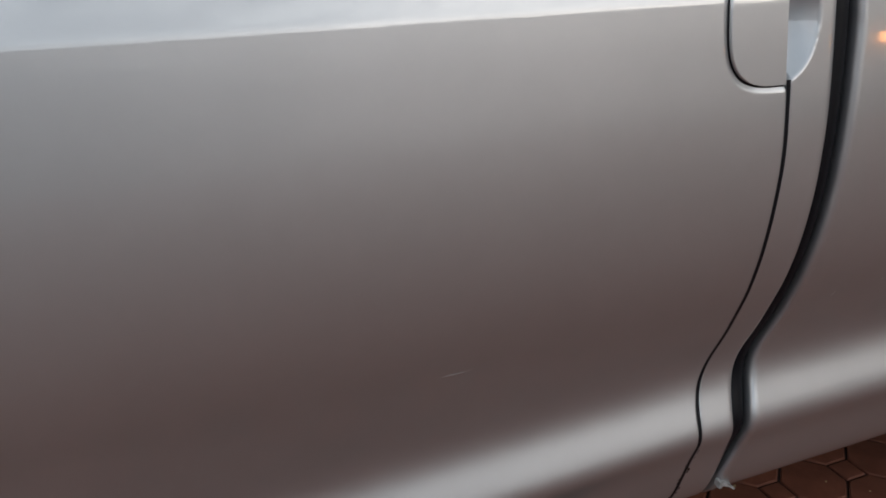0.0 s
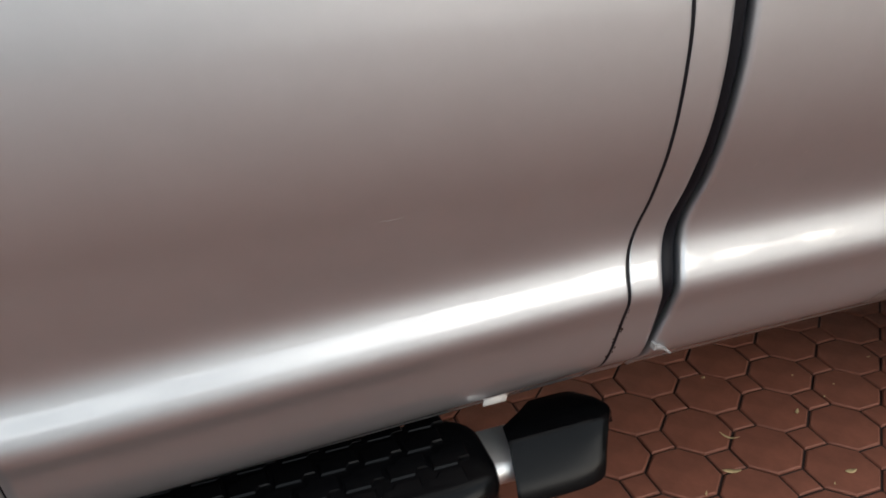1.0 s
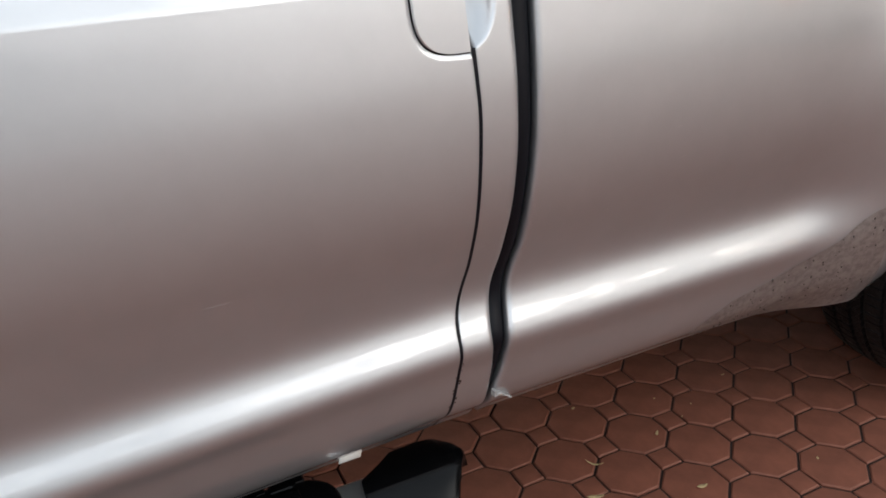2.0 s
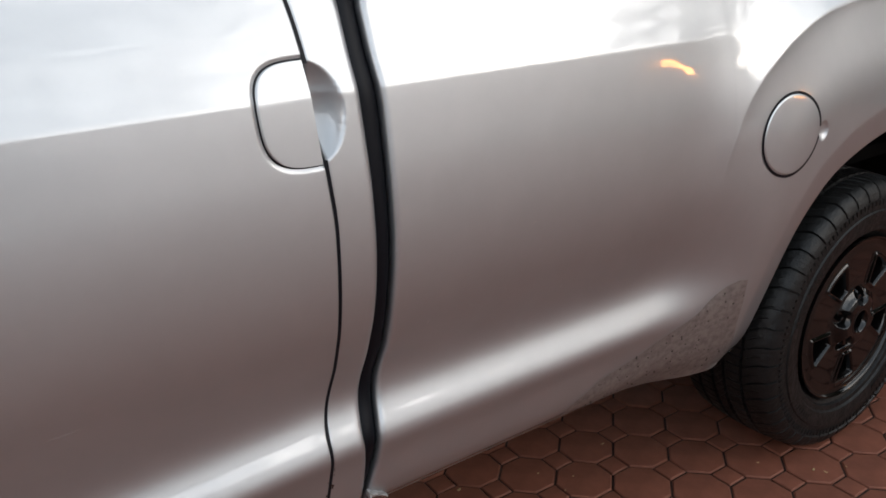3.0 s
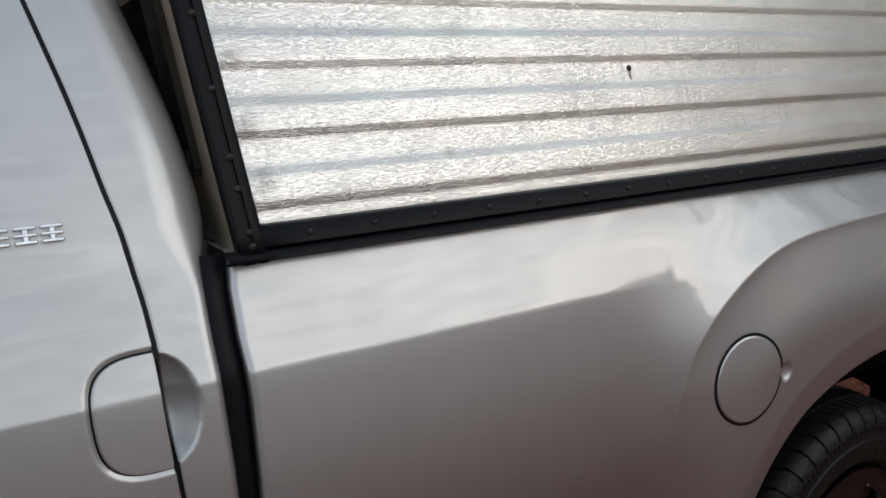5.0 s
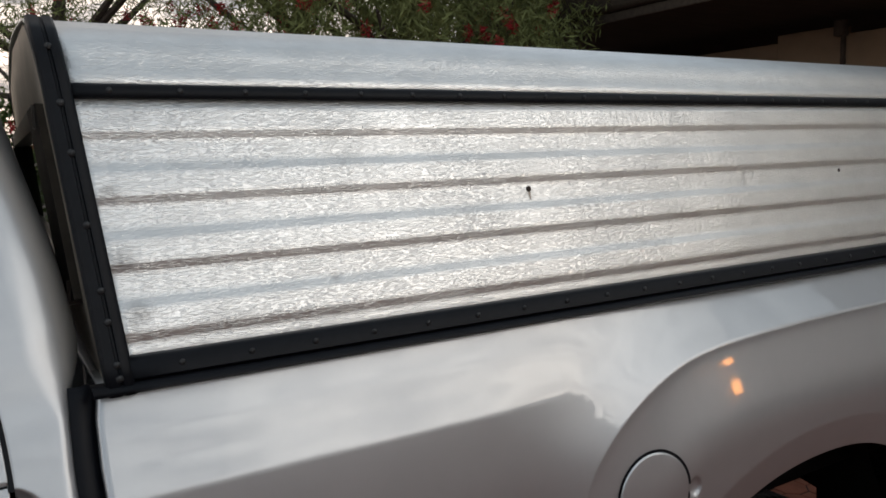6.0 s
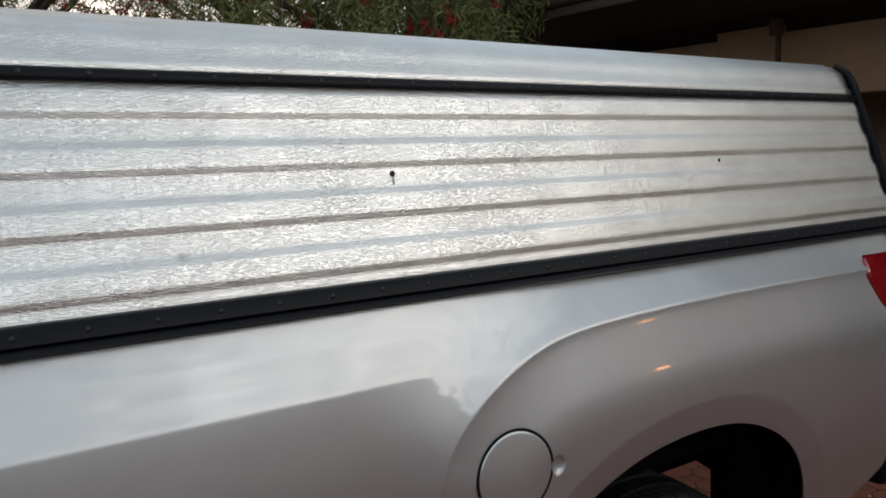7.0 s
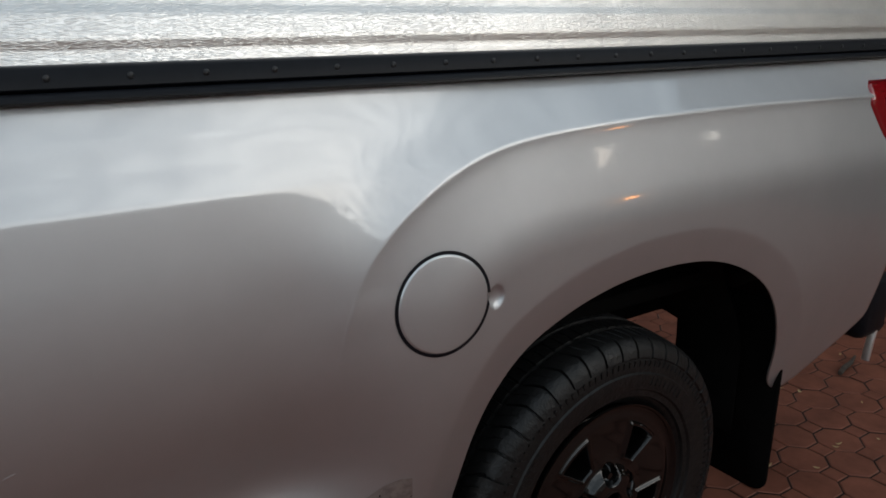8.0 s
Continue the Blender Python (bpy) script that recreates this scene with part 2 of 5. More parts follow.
def grid(name, pts, mat, parent=None, label="", flip=False, thick=0.0, keep=None, close=False, sharp=None):
    """A smooth sheet over an array of points [columns][rows]; thick gives it a real thickness away from its face."""
    pts = np.asarray(pts, float)
    nu, nv = pts.shape[:2]
    faces = []
    for i in range(nu if close else nu - 1):
        for j in range(nv - 1):
            if keep is not None and not keep(i, j):
                continue
            k = (i + 1) % nu
            f = (i * nv + j, k * nv + j, k * nv + j + 1, i * nv + j + 1)
            faces.append(f[::-1] if flip else f)
    ob = link_mesh(name, pts.reshape(-1, 3), faces, mat, parent, label, True, sharp)
    if thick:
        md = ob.modifiers.new("thickness", "SOLIDIFY")
        md.thickness, md.offset = thick, -1
    return ob


def box(bm, lo, hi, bevel=0.0, segs=2):
    c = [(a + b) / 2 for a, b in zip(lo, hi)]
    r = bmesh.ops.create_cube(bm, size=1, matrix=Matrix.Translation(c) @ Matrix.Diagonal((*[b - a for a, b in zip(lo, hi)], 1)))
    if bevel:
        vs = set(r["verts"])
        bmesh.ops.bevel(bm, geom=[e for e in bm.edges if e.verts[0] in vs and e.verts[1] in vs], offset=bevel, segments=segs, affect="EDGES", profile=0.5)


def boxed(name, lo, hi, mat, parent=None, label="", bevel=0.004, m=None):
    bm = bmesh.new()
    box(bm, lo, hi, bevel)
    if m is not None:
        bmesh.ops.transform(bm, matrix=m, verts=bm.verts)
    return part(name, bm, mat, parent, label, True, 50)


def tube(name, path, radii, mat, parent=None, label="", n=10, caps=True):
    """A round tube along a path of points."""
    path = [Vector(p) for p in path]
    verts, faces = [], []
    for i, p in enumerate(path):
        d = (path[min(i + 1, len(path) - 1)] - path[max(i - 1, 0)]).normalized()
        a = d.orthogonal().normalized()
        b = d.cross(a)
        r = radii[i] if hasattr(radii, "__len__") else radii
        verts += [p + (a * math.cos(t) + b * math.sin(t)) * r for t in np.linspace(0, 2 * math.pi, n, endpoint=False)]
    for i in range(len(path) - 1):
        for k in range(n):
            faces.append((i * n + k, i * n + (k + 1) % n, (i + 1) * n + (k + 1) % n, (i + 1) * n + k))
    if caps:
        faces += [tuple(range(n))[::-1], tuple(range((len(path) - 1) * n, len(path) * n))]
    return link_mesh(name, verts, faces, mat, parent, label, True, 50)


def mirrored(ob, yc, name=None):
    """The same panel on the other flank of the truck."""
    o = ob.copy()
    o.data = ob.data.copy()
    o.data.transform(Matrix.Translation((0, 2 * yc, 0)) @ Matrix.Diagonal((1, -1, 1, 1)))
    o.data.flip_normals()
    scene.collection.objects.link(o)
    o.parent = ob.parent
    return o


def rounded(cx, cz, hw, hh, r, n=8):
    out = []
    for qx, qz, a0 in ((1, 1, 0), (-1, 1, 90), (-1, -1, 180), (1, -1, 270)):
        for k in range(n + 1):
            a = radians(a0 + 90 * k / n)
            out.append((cx + qx * (hw - r) + r * math.cos(a), cz + qz * (hh - r) + r * math.sin(a)))
    return out


def smooth01(t):
    t = np.clip(t, 0, 1)
    return t * t * (3 - 2 * t)


# ---- the truck's flank: how far each height and length stands out ----
YC = 0.98                       # the truck's centre line
FLANK = [(0.40, 0.150), (0.44, 0.115), (0.462, 0.0900), (0.480, 0.0790), (0.508, 0.0690), (0.538, 0.0620), (0.558, 0.0575), (0.578, 0.0520), (0.593, 0.0465), (0.606, 0.0410), (0.614, 0.0385), (0.621, 0.0376), (0.632, 0.0394), (0.645, 0.0443), (0.660, 0.0521), (0.675, 0.0599), (0.686, 0.0649), (0.700, 0.0682), (0.717, 0.0690),
         (0.742, 0.0635), (0.79, 0.0438), (0.865, 0.0168), (0.92, 0.0045), (0.97, -0.0014), (1.02, -0.0038), (1.07, -0.0032), (1.10, -0.0016), (1.13, 0.0008), (1.16, 0.0038), (1.19, 0.0070), (1.21, 0.0093), (1.2345, 0.0124), (1.28, 0.0303), (1.32, 0.0452), (1.376, 0.0675), (1.42, 0.083)]
ZF = np.linspace(0.40, 1.42, 1021)
YF = np.interp(ZF, [a for a, _ in FLANK], [b for _, b in FLANK])


def softened(v, n, times):
    for _ in range(times):
        v = np.convolve(np.pad(v, n // 2, mode="reflect", reflect_type="odd"), np.ones(n) / n, "valid")
    return v


# towards the wheel arch the body crease fades out into a shoulder that starts to lean lower down
SHOULDER = [(0.85, 0.0), (0.92, -0.004), (0.97, -0.006), (1.02, -0.008), (1.07, -0.0083), (1.10, -0.0092), (1.13, -0.0092), (1.16, -0.0080), (1.19, -0.0048), (1.21, -0.0022), (1.2345, 0.0008), (1.28, 0.0)]
YSOFT = np.where(ZF < 0.80, softened(YF, 61, 3), softened(YF + np.interp(ZF, [a for a, _ in SHOULDER], [b for _, b in SHOULDER]), 31, 2))
YSOFT = softened(YSOFT, 21, 1)
low_w = smooth01((ZF - 0.630) / 0.034)       # the lower body line turns sharply below, gently above
YF = np.where(ZF < 1.185, softened(YF, 17, 2) * (1 - low_w) + softened(YF, 33, 2) * low_w, softened(YF, 5, 2))


def flank(z):
    return np.interp(z, ZF, YF)


FUEL = (-0.504, 1.017, 0.093)
NOTCH = (FUEL[0] + 0.1065, FUEL[1] - 0.005)
ARCH = [(-0.450, 0.402), (-0.440, 0.430), (-0.436, 0.510), (-0.430, 0.600), (-0.405, 0.755), (-0.335, 0.868), (-0.265, 0.908), (-0.180, 0.942), (-0.080, 0.966), (0.035, 0.976),
        (0.166, 0.973), (0.295, 0.945), (0.424, 0.882), (0.514, 0.800), (0.577, 0.700), (0.613, 0.625), (0.636, 0.520)]


def rounded_line(line, times):
    for _ in range(times):
        line = line[:1] + [p for a, b in zip(line, line[1:]) for p in ((0.75 * a[0] + 0.25 * b[0], 0.75 * a[1] + 0.25 * b[1]), (0.25 * a[0] + 0.75 * b[0], 0.25 * a[1] + 0.75 * b[1]))] + line[-1:]
    return line


ARCH = rounded_line(ARCH, 3)
# the sharp crease that runs up round the wheel arch and back to the tail light
CREASE = rounded_line([(-0.704, 0.30), (-0.701, 0.86), (-0.692, 0.96), (-0.668, 1.04), (-0.645, 1.09), (-0.609, 1.136), (-0.556, 1.182), (-0.488, 1.223), (-0.404, 1.256), (-0.30, 1.275), (-0.166, 1.284), (0.07, 1.291), (0.45, 1.292), (0.80, 1.284), (1.15, 1.272)], 2)
CRX, CRZ = np.array(CREASE).T
# how the arch swells away from its crease: slope by distance
BULGE_S = np.linspace(0, 0.21, 211)
BULGE = np.cumsum(np.interp(BULGE_S, [0, 0.014, 0.026, 0.051, 0.10, 0.127, 0.142, 0.154, 0.21], [0.01, 0.13, 0.19, 0.225, 0.235, 0.225, 0.18, 0.15, 0.0]))
BULGE /= BULGE[-1]
SWELL = [(0.40, 0.095), (0.47, 0.052), (0.55, 0.028), (0.65, 0.002), (0.75, -0.020), (0.85, -0.0360), (0.95, -0.0430), (1.03, -0.0450), (1.42, -0.0450)]
SF = np.interp(ZF, [a for a, _ in SWELL], [b for _, b in SWELL])
for _ in range(3):
    SF = np.convolve(np.pad(SF, 30, mode="reflect", reflect_type="odd"), np.ones(61) / 61, "valid")


def line_gap(x, z, lx, lz):
    """Distance to a line of points."""
    d = np.full(x.shape, 9.0)
    for i in range(len(lx) - 1):
        px, pz = lx[i + 1] - lx[i], lz[i + 1] - lz[i]
        t = np.clip(((x - lx[i]) * px + (z - lz[i]) * pz) / (px * px + pz * pz), 0, 1)
        d = np.minimum(d, np.hypot(x - lx[i] - t * px, z - lz[i] - t * pz))
    return d


ARX, ARZ = np.array(ARCH).T


def bed_y(x, z):
    """The bed's outer face: the creased flank, the swollen wheel arch inside its own crease, the turned-in lip, the rounded tail."""
    x, z = np.broadcast_arrays(np.asarray(x, float), np.asarray(z, float))
    zc = np.interp(x, CRX, CRZ)
    inside = (x > CRX[0]) & (z < zc)
    s = np.where(inside, 1, -1) * line_gap(x, z, CRX, CRZ)
    fade = smooth01((x + 0.86) / 0.22)
    plain = flank(z) * (1 - fade) + np.interp(z, ZF, YSOFT) * fade
    eased = plain
    soft = smooth01((1.05 - z) / 0.14)
    zr = np.maximum(zc, 1.02)
    flare = -0.0125 * smooth01((x + 0.82) / 0.18) * (1 - smooth01((x + 0.60) / 0.28))      # where the two creases meet
    rise = (np.interp(zr, ZF, YSOFT) - flare) * smooth01((x + 0.84) / 0.24)
    plain = plain - rise * np.clip((1.376 - z) / np.maximum(1.376 - zr, 0.05), 0, 1) * (1 - soft)
    g = np.interp(s, BULGE_S, BULGE)
    g = g * (1 - soft) + smooth01((s + 0.10) / 0.31) * soft
    hollow = 0.010 * (1 - soft)                    # the flank dishes in towards the crease
    root = np.where(z < 1.07, flank(z) * (1 - soft) + eased * soft + 0.0032 * smooth01((z - 0.90) / 0.17), 0.0) - hollow + flare * (1 - soft)
    y = np.where(inside, root, plain - hollow * np.clip((s + 0.12) / 0.12, 0, 1) ** 2)
    y = y * (1 - g) + np.interp(z, ZF, SF) * g
    y = y + 0.014 * smooth01((x - 0.55) / 0.45) * np.where(inside, 1, np.clip((1.376 - z) / 0.085, 0, 1))
    y = y + 0.0145 * np.clip(1 - line_gap(x, z, ARX, ARZ) / 0.078, 0, 1) ** 1.12
    notch = 1 - ((x - NOTCH[0]) / 0.0175) ** 2 - ((z - NOTCH[1]) / 0.0195) ** 2
    y = y + 0.0075 * np.sqrt(np.clip(notch, 0, 1))
    return y + 0.10 * np.clip((x - 1.03) / 0.14, 0, 1) ** 2.2


truck = thing("pickup_truck", "silver metallic pickup truck parked on terracotta pavers", "pickup truck")

BED_FRONT, BED_REAR, BED_TOP = -1.462, 1.165, 1.376
FRONT_EDGE = [(0.44, -1.512), (0.50, -1.508), (0.565, -1.494), (0.635, -1.491), (0.70, -1.479), (0.80, -1.465), (0.90, -1.464), (1.0, -1.460), (1.2, -1.459), (1.28, -1.463), (1.34, -1.462), (1.376, -1.456)]
outline = [(BED_FRONT, 0.408), (-1.2, 0.408), (-0.95, 0.412), (-0.75, 0.404), (-0.60, 0.394), (-0.49, 0.392)] + ARCH + [(0.658, 0.484), (0.70, 0.474), (0.75, 0.482), (0.85, 0.525), (0.987, 0.588), (1.10, 0.662), (BED_REAR, 0.715)]
ox, oz = np.array(outline).T
ol = np.r_[0, np.cumsum(np.hypot(np.diff(ox), np.diff(oz)))]
us = np.linspace(0, ol[-1], 300)
for xa, xb, n in ((-0.72, -0.50, 60), (-0.445, -0.378, 50)):
    ua, ub = np.interp((xa, xb), ox[:6 + len(ARCH)], ol[:6 + len(ARCH)])
    us = np.unique(np.r_[us, np.linspace(ua, ub, n)])
cx_, cz_ = np.interp(us, ol, ox), np.interp(us, ol, oz)
for _ in range(14):
    cx_[1:-1], cz_[1:-1] = (cx_[:-2] + 2 * cx_[1:-1] + cx_[2:]) / 4, (cz_[:-2] + 2 * cz_[1:-1] + cz_[2:]) / 4
cols = []
for x, zb in zip(cx_, cz_):
    zz = np.r_[zb + (1.0 - zb) * np.linspace(0, 1, 50)[:-1], np.linspace(1.0, BED_TOP, 100)]
    yy = bed_y(x, zz)
    xx = x + (np.interp(zz, [a for a, _ in FRONT_EDGE], [b for _, b in FRONT_EDGE]) - BED_FRONT) * np.clip((-1.15 - x) / (-1.15 - BED_FRONT), 0, 1)
    col = [(xx[0], yy[0] + 0.006, zz[0] + 0.001), (xx[0], yy[0] + 0.002, zz[0] - 0.0005)] + list(zip(xx, yy, zz))
    col += [(xx[-1], yy[-1] + 0.004, BED_TOP + 0.006), (xx[-1], yy[-1] + 0.014, BED_TOP + 0.010), (xx[-1], yy[-1] + 0.09, BED_TOP + 0.010), (xx[-1], yy[-1] + 0.09, BED_TOP - 0.12)]
    cols.append(col)
first = np.array(cols[0], float)
cols[0] = first + np.array((0.004, 0, 0))
cols = [first + np.array((0.001, 0.045, 0)), first + np.array((0, 0.009, 0)), first + np.array((0.001, 0.003, 0))] + cols
bed_side = grid("bed_side", cols, PAINT, truck, "silver bed side with a swollen wheel arch", thick=0.003)
mirrored(bed_side, YC)

# ---- cab: rear door, pillar and the plain front of the truck ----
DOOR_LINE = [(0.40, -1.606), (0.46, -1.600), (0.52, -1.592), (0.57, -1.587), (0.62, -1.587), (0.66, -1.586), (0.69, -1.580), (0.73, -1.570), (0.78, -1.563), (0.85, -1.561), (0.95, -1.560), (1.05, -1.558), (1.13, -1.563), (1.21, -1.567), (1.282, -1.568), (1.34, -1.572), (1.39, -1.579), (1.43, -1.584), (1.48, -1.596), (1.55, -1.609), (1.61, -1.622), (1.93, -1.700)]
CAB_BACK = [(0.40, -1.519), (0.46, -1.518), (0.57, -1.513), (0.635, -1.522), (0.69, -1.512), (0.785, -1.498), (0.90, -1.492), (1.0, -1.489), (1.1, -1.489), (1.2, -1.492), (1.29, -1.494), (1.36, -1.493), (1.39, -1.480), (1.411, -1.468), (1.45, -1.466), (1.494, -1.472), (1.55, -1.480), (1.594, -1.490), (1.93, -1.575)]
CAB_LEAN = [(1.376, 19), (1.40, 15), (1.46, 19), (1.60, 23), (1.80, 27), (1.90, 34)]


LZ = np.linspace(0.40, 1.95, 500)


def line_x(line, z):
    return np.interp(z, LZ, np.convolve(np.pad(np.interp(LZ, [a for a, _ in line], [b for _, b in line]), 6, mode="edge"), np.ones(13) / 13, "valid"))


ZG = np.linspace(1.376, 1.93, 400)
YG = np.cumsum(np.tan(np.radians(np.interp(ZG, [a for a, _ in CAB_LEAN], [b for _, b in CAB_LEAN])))) * (ZG[1] - ZG[0]) + 0.067


def cab_y(z):
    return np.where(np.asarray(z) <= 1.376, flank(z), np.interp(z, ZG, YG))


CAB_Z = np.r_[np.linspace(0.405, 1.10, 130), np.linspace(1.105, 1.31, 90), np.linspace(1.315, 1.376, 14), np.linspace(1.385, 1.93, 40)]
def cup(x, z):
    """The hollow behind the door handle."""
    q = 1 - ((x + 1.574) / 0.049) ** 2 - ((z - 1.211) / 0.070) ** 2
    return 0.034 * np.clip(q, 0, 1) ** 0.8


# pillar behind the door: rolls round into the cab's back wall
cols = []
corner = 0.014 + 0.058 * smooth01((CAB_Z - 1.34) / 0.10)
for t in (-0.05, *np.linspace(0, 1, 18)):
    lo, hi = line_x(DOOR_LINE, CAB_Z) + 0.003, line_x(CAB_BACK, CAB_Z) - corner
    xs = lo + (hi - lo) * max(t, 0)
    cols.append(np.stack([xs, cab_y(CAB_Z) + cup(xs, CAB_Z) + (0.02 if t < 0 else 0), CAB_Z], 1))
for a in range(10, 91, 10):
    cols.append(np.stack([line_x(CAB_BACK, CAB_Z) - corner + corner * math.sin(radians(a)), cab_y(CAB_Z) + corner - corner * math.cos(radians(a)), CAB_Z], 1))
cols.append(np.stack([line_x(CAB_BACK, CAB_Z), cab_y(CAB_Z) + 0.12, CAB_Z], 1))
cab_pillar = grid("cab_pillar", cols, PAINT, truck, "silver rear corner of the cab", thick=0.003)
mirrored(cab_pillar, YC)



HZ0, HZ1, HWID = 1.136, 1.2795, 0.0800          # foot and head of the handle, and its width


def handle_dip(x, z):
    """The sheet metal rolls inwards round the handle."""
    u, v = (line_x(DOOR_LINE, z) - 0.0045 - x) / HWID, (z - (HZ0 + HZ1) / 2 - 0.003) / ((HZ1 - HZ0) / 2)
    q = (np.abs(u) ** 3.3 + np.abs(v) ** 3.3) ** (1 / 3.3)
    return 0.0034 * np.clip(1 - (q - 1.03) / 0.085, 0, 1) ** 1.6


def door_y(x, z):
    """The lower body line falls slightly towards the front."""
    drop = 0.026 * np.clip((-1.60 - x) / 0.6, 0, 1.4) * smooth01((0.86 - z) / 0.16)
    return cab_y(z + drop)


def door_sheet(x0_line, x1_line, z, n=60, dip=None):
    cols = []
    ts = np.linspace(0, 1, n)
    if dip is not None:
        ts = np.unique(np.r_[ts[ts < 0.82], np.linspace(0.82, 1, 90)])
    for t in ts:
        x = x0_line + (x1_line - x0_line) * t
        cols.append(np.stack([x, door_y(x, z) + (dip(x, z) if dip is not None else 0), z], 1))
    first, last = cols[0].copy(), cols[-1].copy()
    first[:, 1] += 0.02
    last[:, 1] += 0.02
    return [first] + cols + [last]


door_back = line_x(DOOR_LINE, CAB_Z) - 0.003
door_front = -2.512 - np.clip(CAB_Z - 1.3, 0, 1) * 0.22
rear_door = grid("rear_door", door_sheet(door_front, door_back, CAB_Z, 60, handle_dip), PAINT, truck, "silver rear cab door", thick=0.003)
mirrored(rear_door, YC)
front_door = grid("front_door", door_sheet(door_front * 0 - 3.52, door_front - 0.006, CAB_Z, 30), PAINT, truck, "silver front cab door", thick=0.003)
mirrored(front_door, YC)

# dark rubber in the slot between cab and bed
zs = np.r_[np.linspace(0.430, 1.385, 60)]
slot_x = np.interp(zs, [a for a, _ in FRONT_EDGE], [b for _, b in FRONT_EDGE]) - BED_FRONT
cols = [np.stack([slot_x + x, flank(zs) + dy, zs], 1) for x, dy in ((-1.53, 0.030), (-1.506, 0.022), (-1.497, 0.012), (-1.486, 0.008), (-1.474, 0.009), (-1.466, 0.016), (-1.460, 0.024), (-1.43, 0.030))]
grid("gap_seal", cols, GAP_SEAL, truck, "black rubber seal between cab and bed", thick=0.02)

for x0_, x1_ in ((-2.42, -1.86), (-3.28, -2.60)):
    zs = np.linspace(1.63, 1.88, 6)
    win = grid("side_window", [np.stack([np.full_like(zs, x) - (zs - 1.63) * 0.2 + (0.35 * (zs - 1.63) if x < -3.25 else 0), cab_y(zs) - 0.004, zs], 1) for x in np.linspace(x0_, x1_, 5)], GLASS, truck, "dark tinted side window", thick=0.003)
    mirrored(win, YC)
# cab shell
bm = bmesh.new()
box(bm, (-3.52, 0.22, 0.50), (-1.53, 2 * YC - 0.22, 0.66), 0.02)
part("cab_floor", bm, UNDERBODY, truck)
yr = 0.30
cols = []
for x in np.linspace(-3.32, -1.62, 14):
    ys = np.linspace(yr, 2 * YC - yr, 16)
    cols.append(np.stack([np.full_like(ys, x), ys, 1.925 + 0.035 * np.sin((ys - yr) / (2 * YC - 2 * yr) * math.pi) * np.ones_like(ys)], 1))
grid("cab_roof", cols, PAINT, truck, "silver cab roof", thick=0.004)
boxed("back_wall", (-1.535, 0.10, 0.5), (-1.515, 2 * YC - 0.10, 1.42), PAINT, truck)
boxed("back_window", (-1.600, 0.25, 1.43), (-1.585, 2 * YC - 0.25, 1.90), GLASS, truck, "dark tinted rear cab window", m=None)
# hood and nose
cols = []
for x in np.linspace(-5.10, -3.52, 16):
    ys = np.linspace(0.10, 2 * YC - 0.10, 14)
    cols.append(np.stack([np.full_like(ys, x), ys, 1.20 + 0.10 * smooth01((x + 5.18) / 1.0) + 0.03 * np.sin((ys - 0.1) / (2 * YC - 0.2) * math.pi)], 1))
grid("hood", cols, PAINT, truck, "silver hood", thick=0.004)
grid("windscreen", [[(x, y, z) for y in np.linspace(0.16 + (z - 1.3) * 0.22, 2 * YC - 0.16 - (z - 1.3) * 0.22, 6)] for x, z in ((-3.94, 1.30), (-3.72, 1.52), (-3.5, 1.75), (-3.32, 1.93))], GLASS, truck, "raked windscreen", thick=0.006)
zs = np.linspace(0.46, 1.28, 40)
fender = grid("front_fender", [np.stack([np.full_like(zs, x), flank(zs) - 0.02 + 0.1 * max(0, (-4.88 - x) / 0.25) ** 2, np.maximum(zs, 0.40 + math.sqrt(max(0, 0.56 ** 2 - (x + 4.18) ** 2)) if abs(x + 4.18) < 0.56 else 0)], 1) for x in np.linspace(-5.13, -3.53, 60)], PAINT, truck, thick=0.003)
mirrored(fender, YC)
boxed("front_bumper", (-5.26, 0.12, 0.42), (-5.06, 2 * YC - 0.12, 0.80), PAINT, truck, bevel=0.05)
boxed("grille", (-5.18, 0.45, 0.82), (-5.08, 2 * YC - 0.45, 1.20), BLACK_TRIM, truck, bevel=0.03)
for y0 in (0.03, 2 * YC - 0.45):
    boxed("chassis_rail", (-4.9, y0 + 0.35, 0.44), (0.30, y0 + 0.43, 0.58), UNDERBODY, truck)
    boxed("chassis_rail", (0.27, y0 + 0.35, 0.635), (1.1, y0 + 0.43, 0.76), UNDERBODY, truck)
# unseen tank and tray, added to block far-side light under the truck
boxed("fuel_tank", (-1.40, 0.45, 0.27), (-0.52, 1.30, 0.60), UNDERBODY, truck, "unseen black tank under the bed, added to shade the ground", bevel=0.05)
boxed("undertray", (-3.40, 0.45, 0.30), (-1.45, 1.50, 0.49), UNDERBODY, truck, "unseen black tray under the cab, added to shade the ground", bevel=0.04)
boxed("bed_floor", (BED_FRONT + 0.02, 0.16, 0.80), (BED_REAR - 0.05, 2 * YC - 0.16, 0.84), UNDERBODY, truck)
boxed("bed_front_wall", (BED_FRONT + 0.01, 0.10, 0.55), (BED_FRONT + 0.04, 2 * YC - 0.10, BED_TOP), PAINT, truck)
boxed("tailgate", (1.10, 0.17, 0.80), (1.16, 2 * YC - 0.17, BED_TOP), PAINT, truck, bevel=0.015)

# ---- wheels ----
def revolve(profile, n=96):
    """Columns of a profile of (y, r) turned about the wheel's axle (the y axis)."""
    return [[(r * math.cos(a), y, r * math.sin(a)) for y, r in profile] for a in np.linspace(0, 2 * math.pi, n, endpoint=False)]


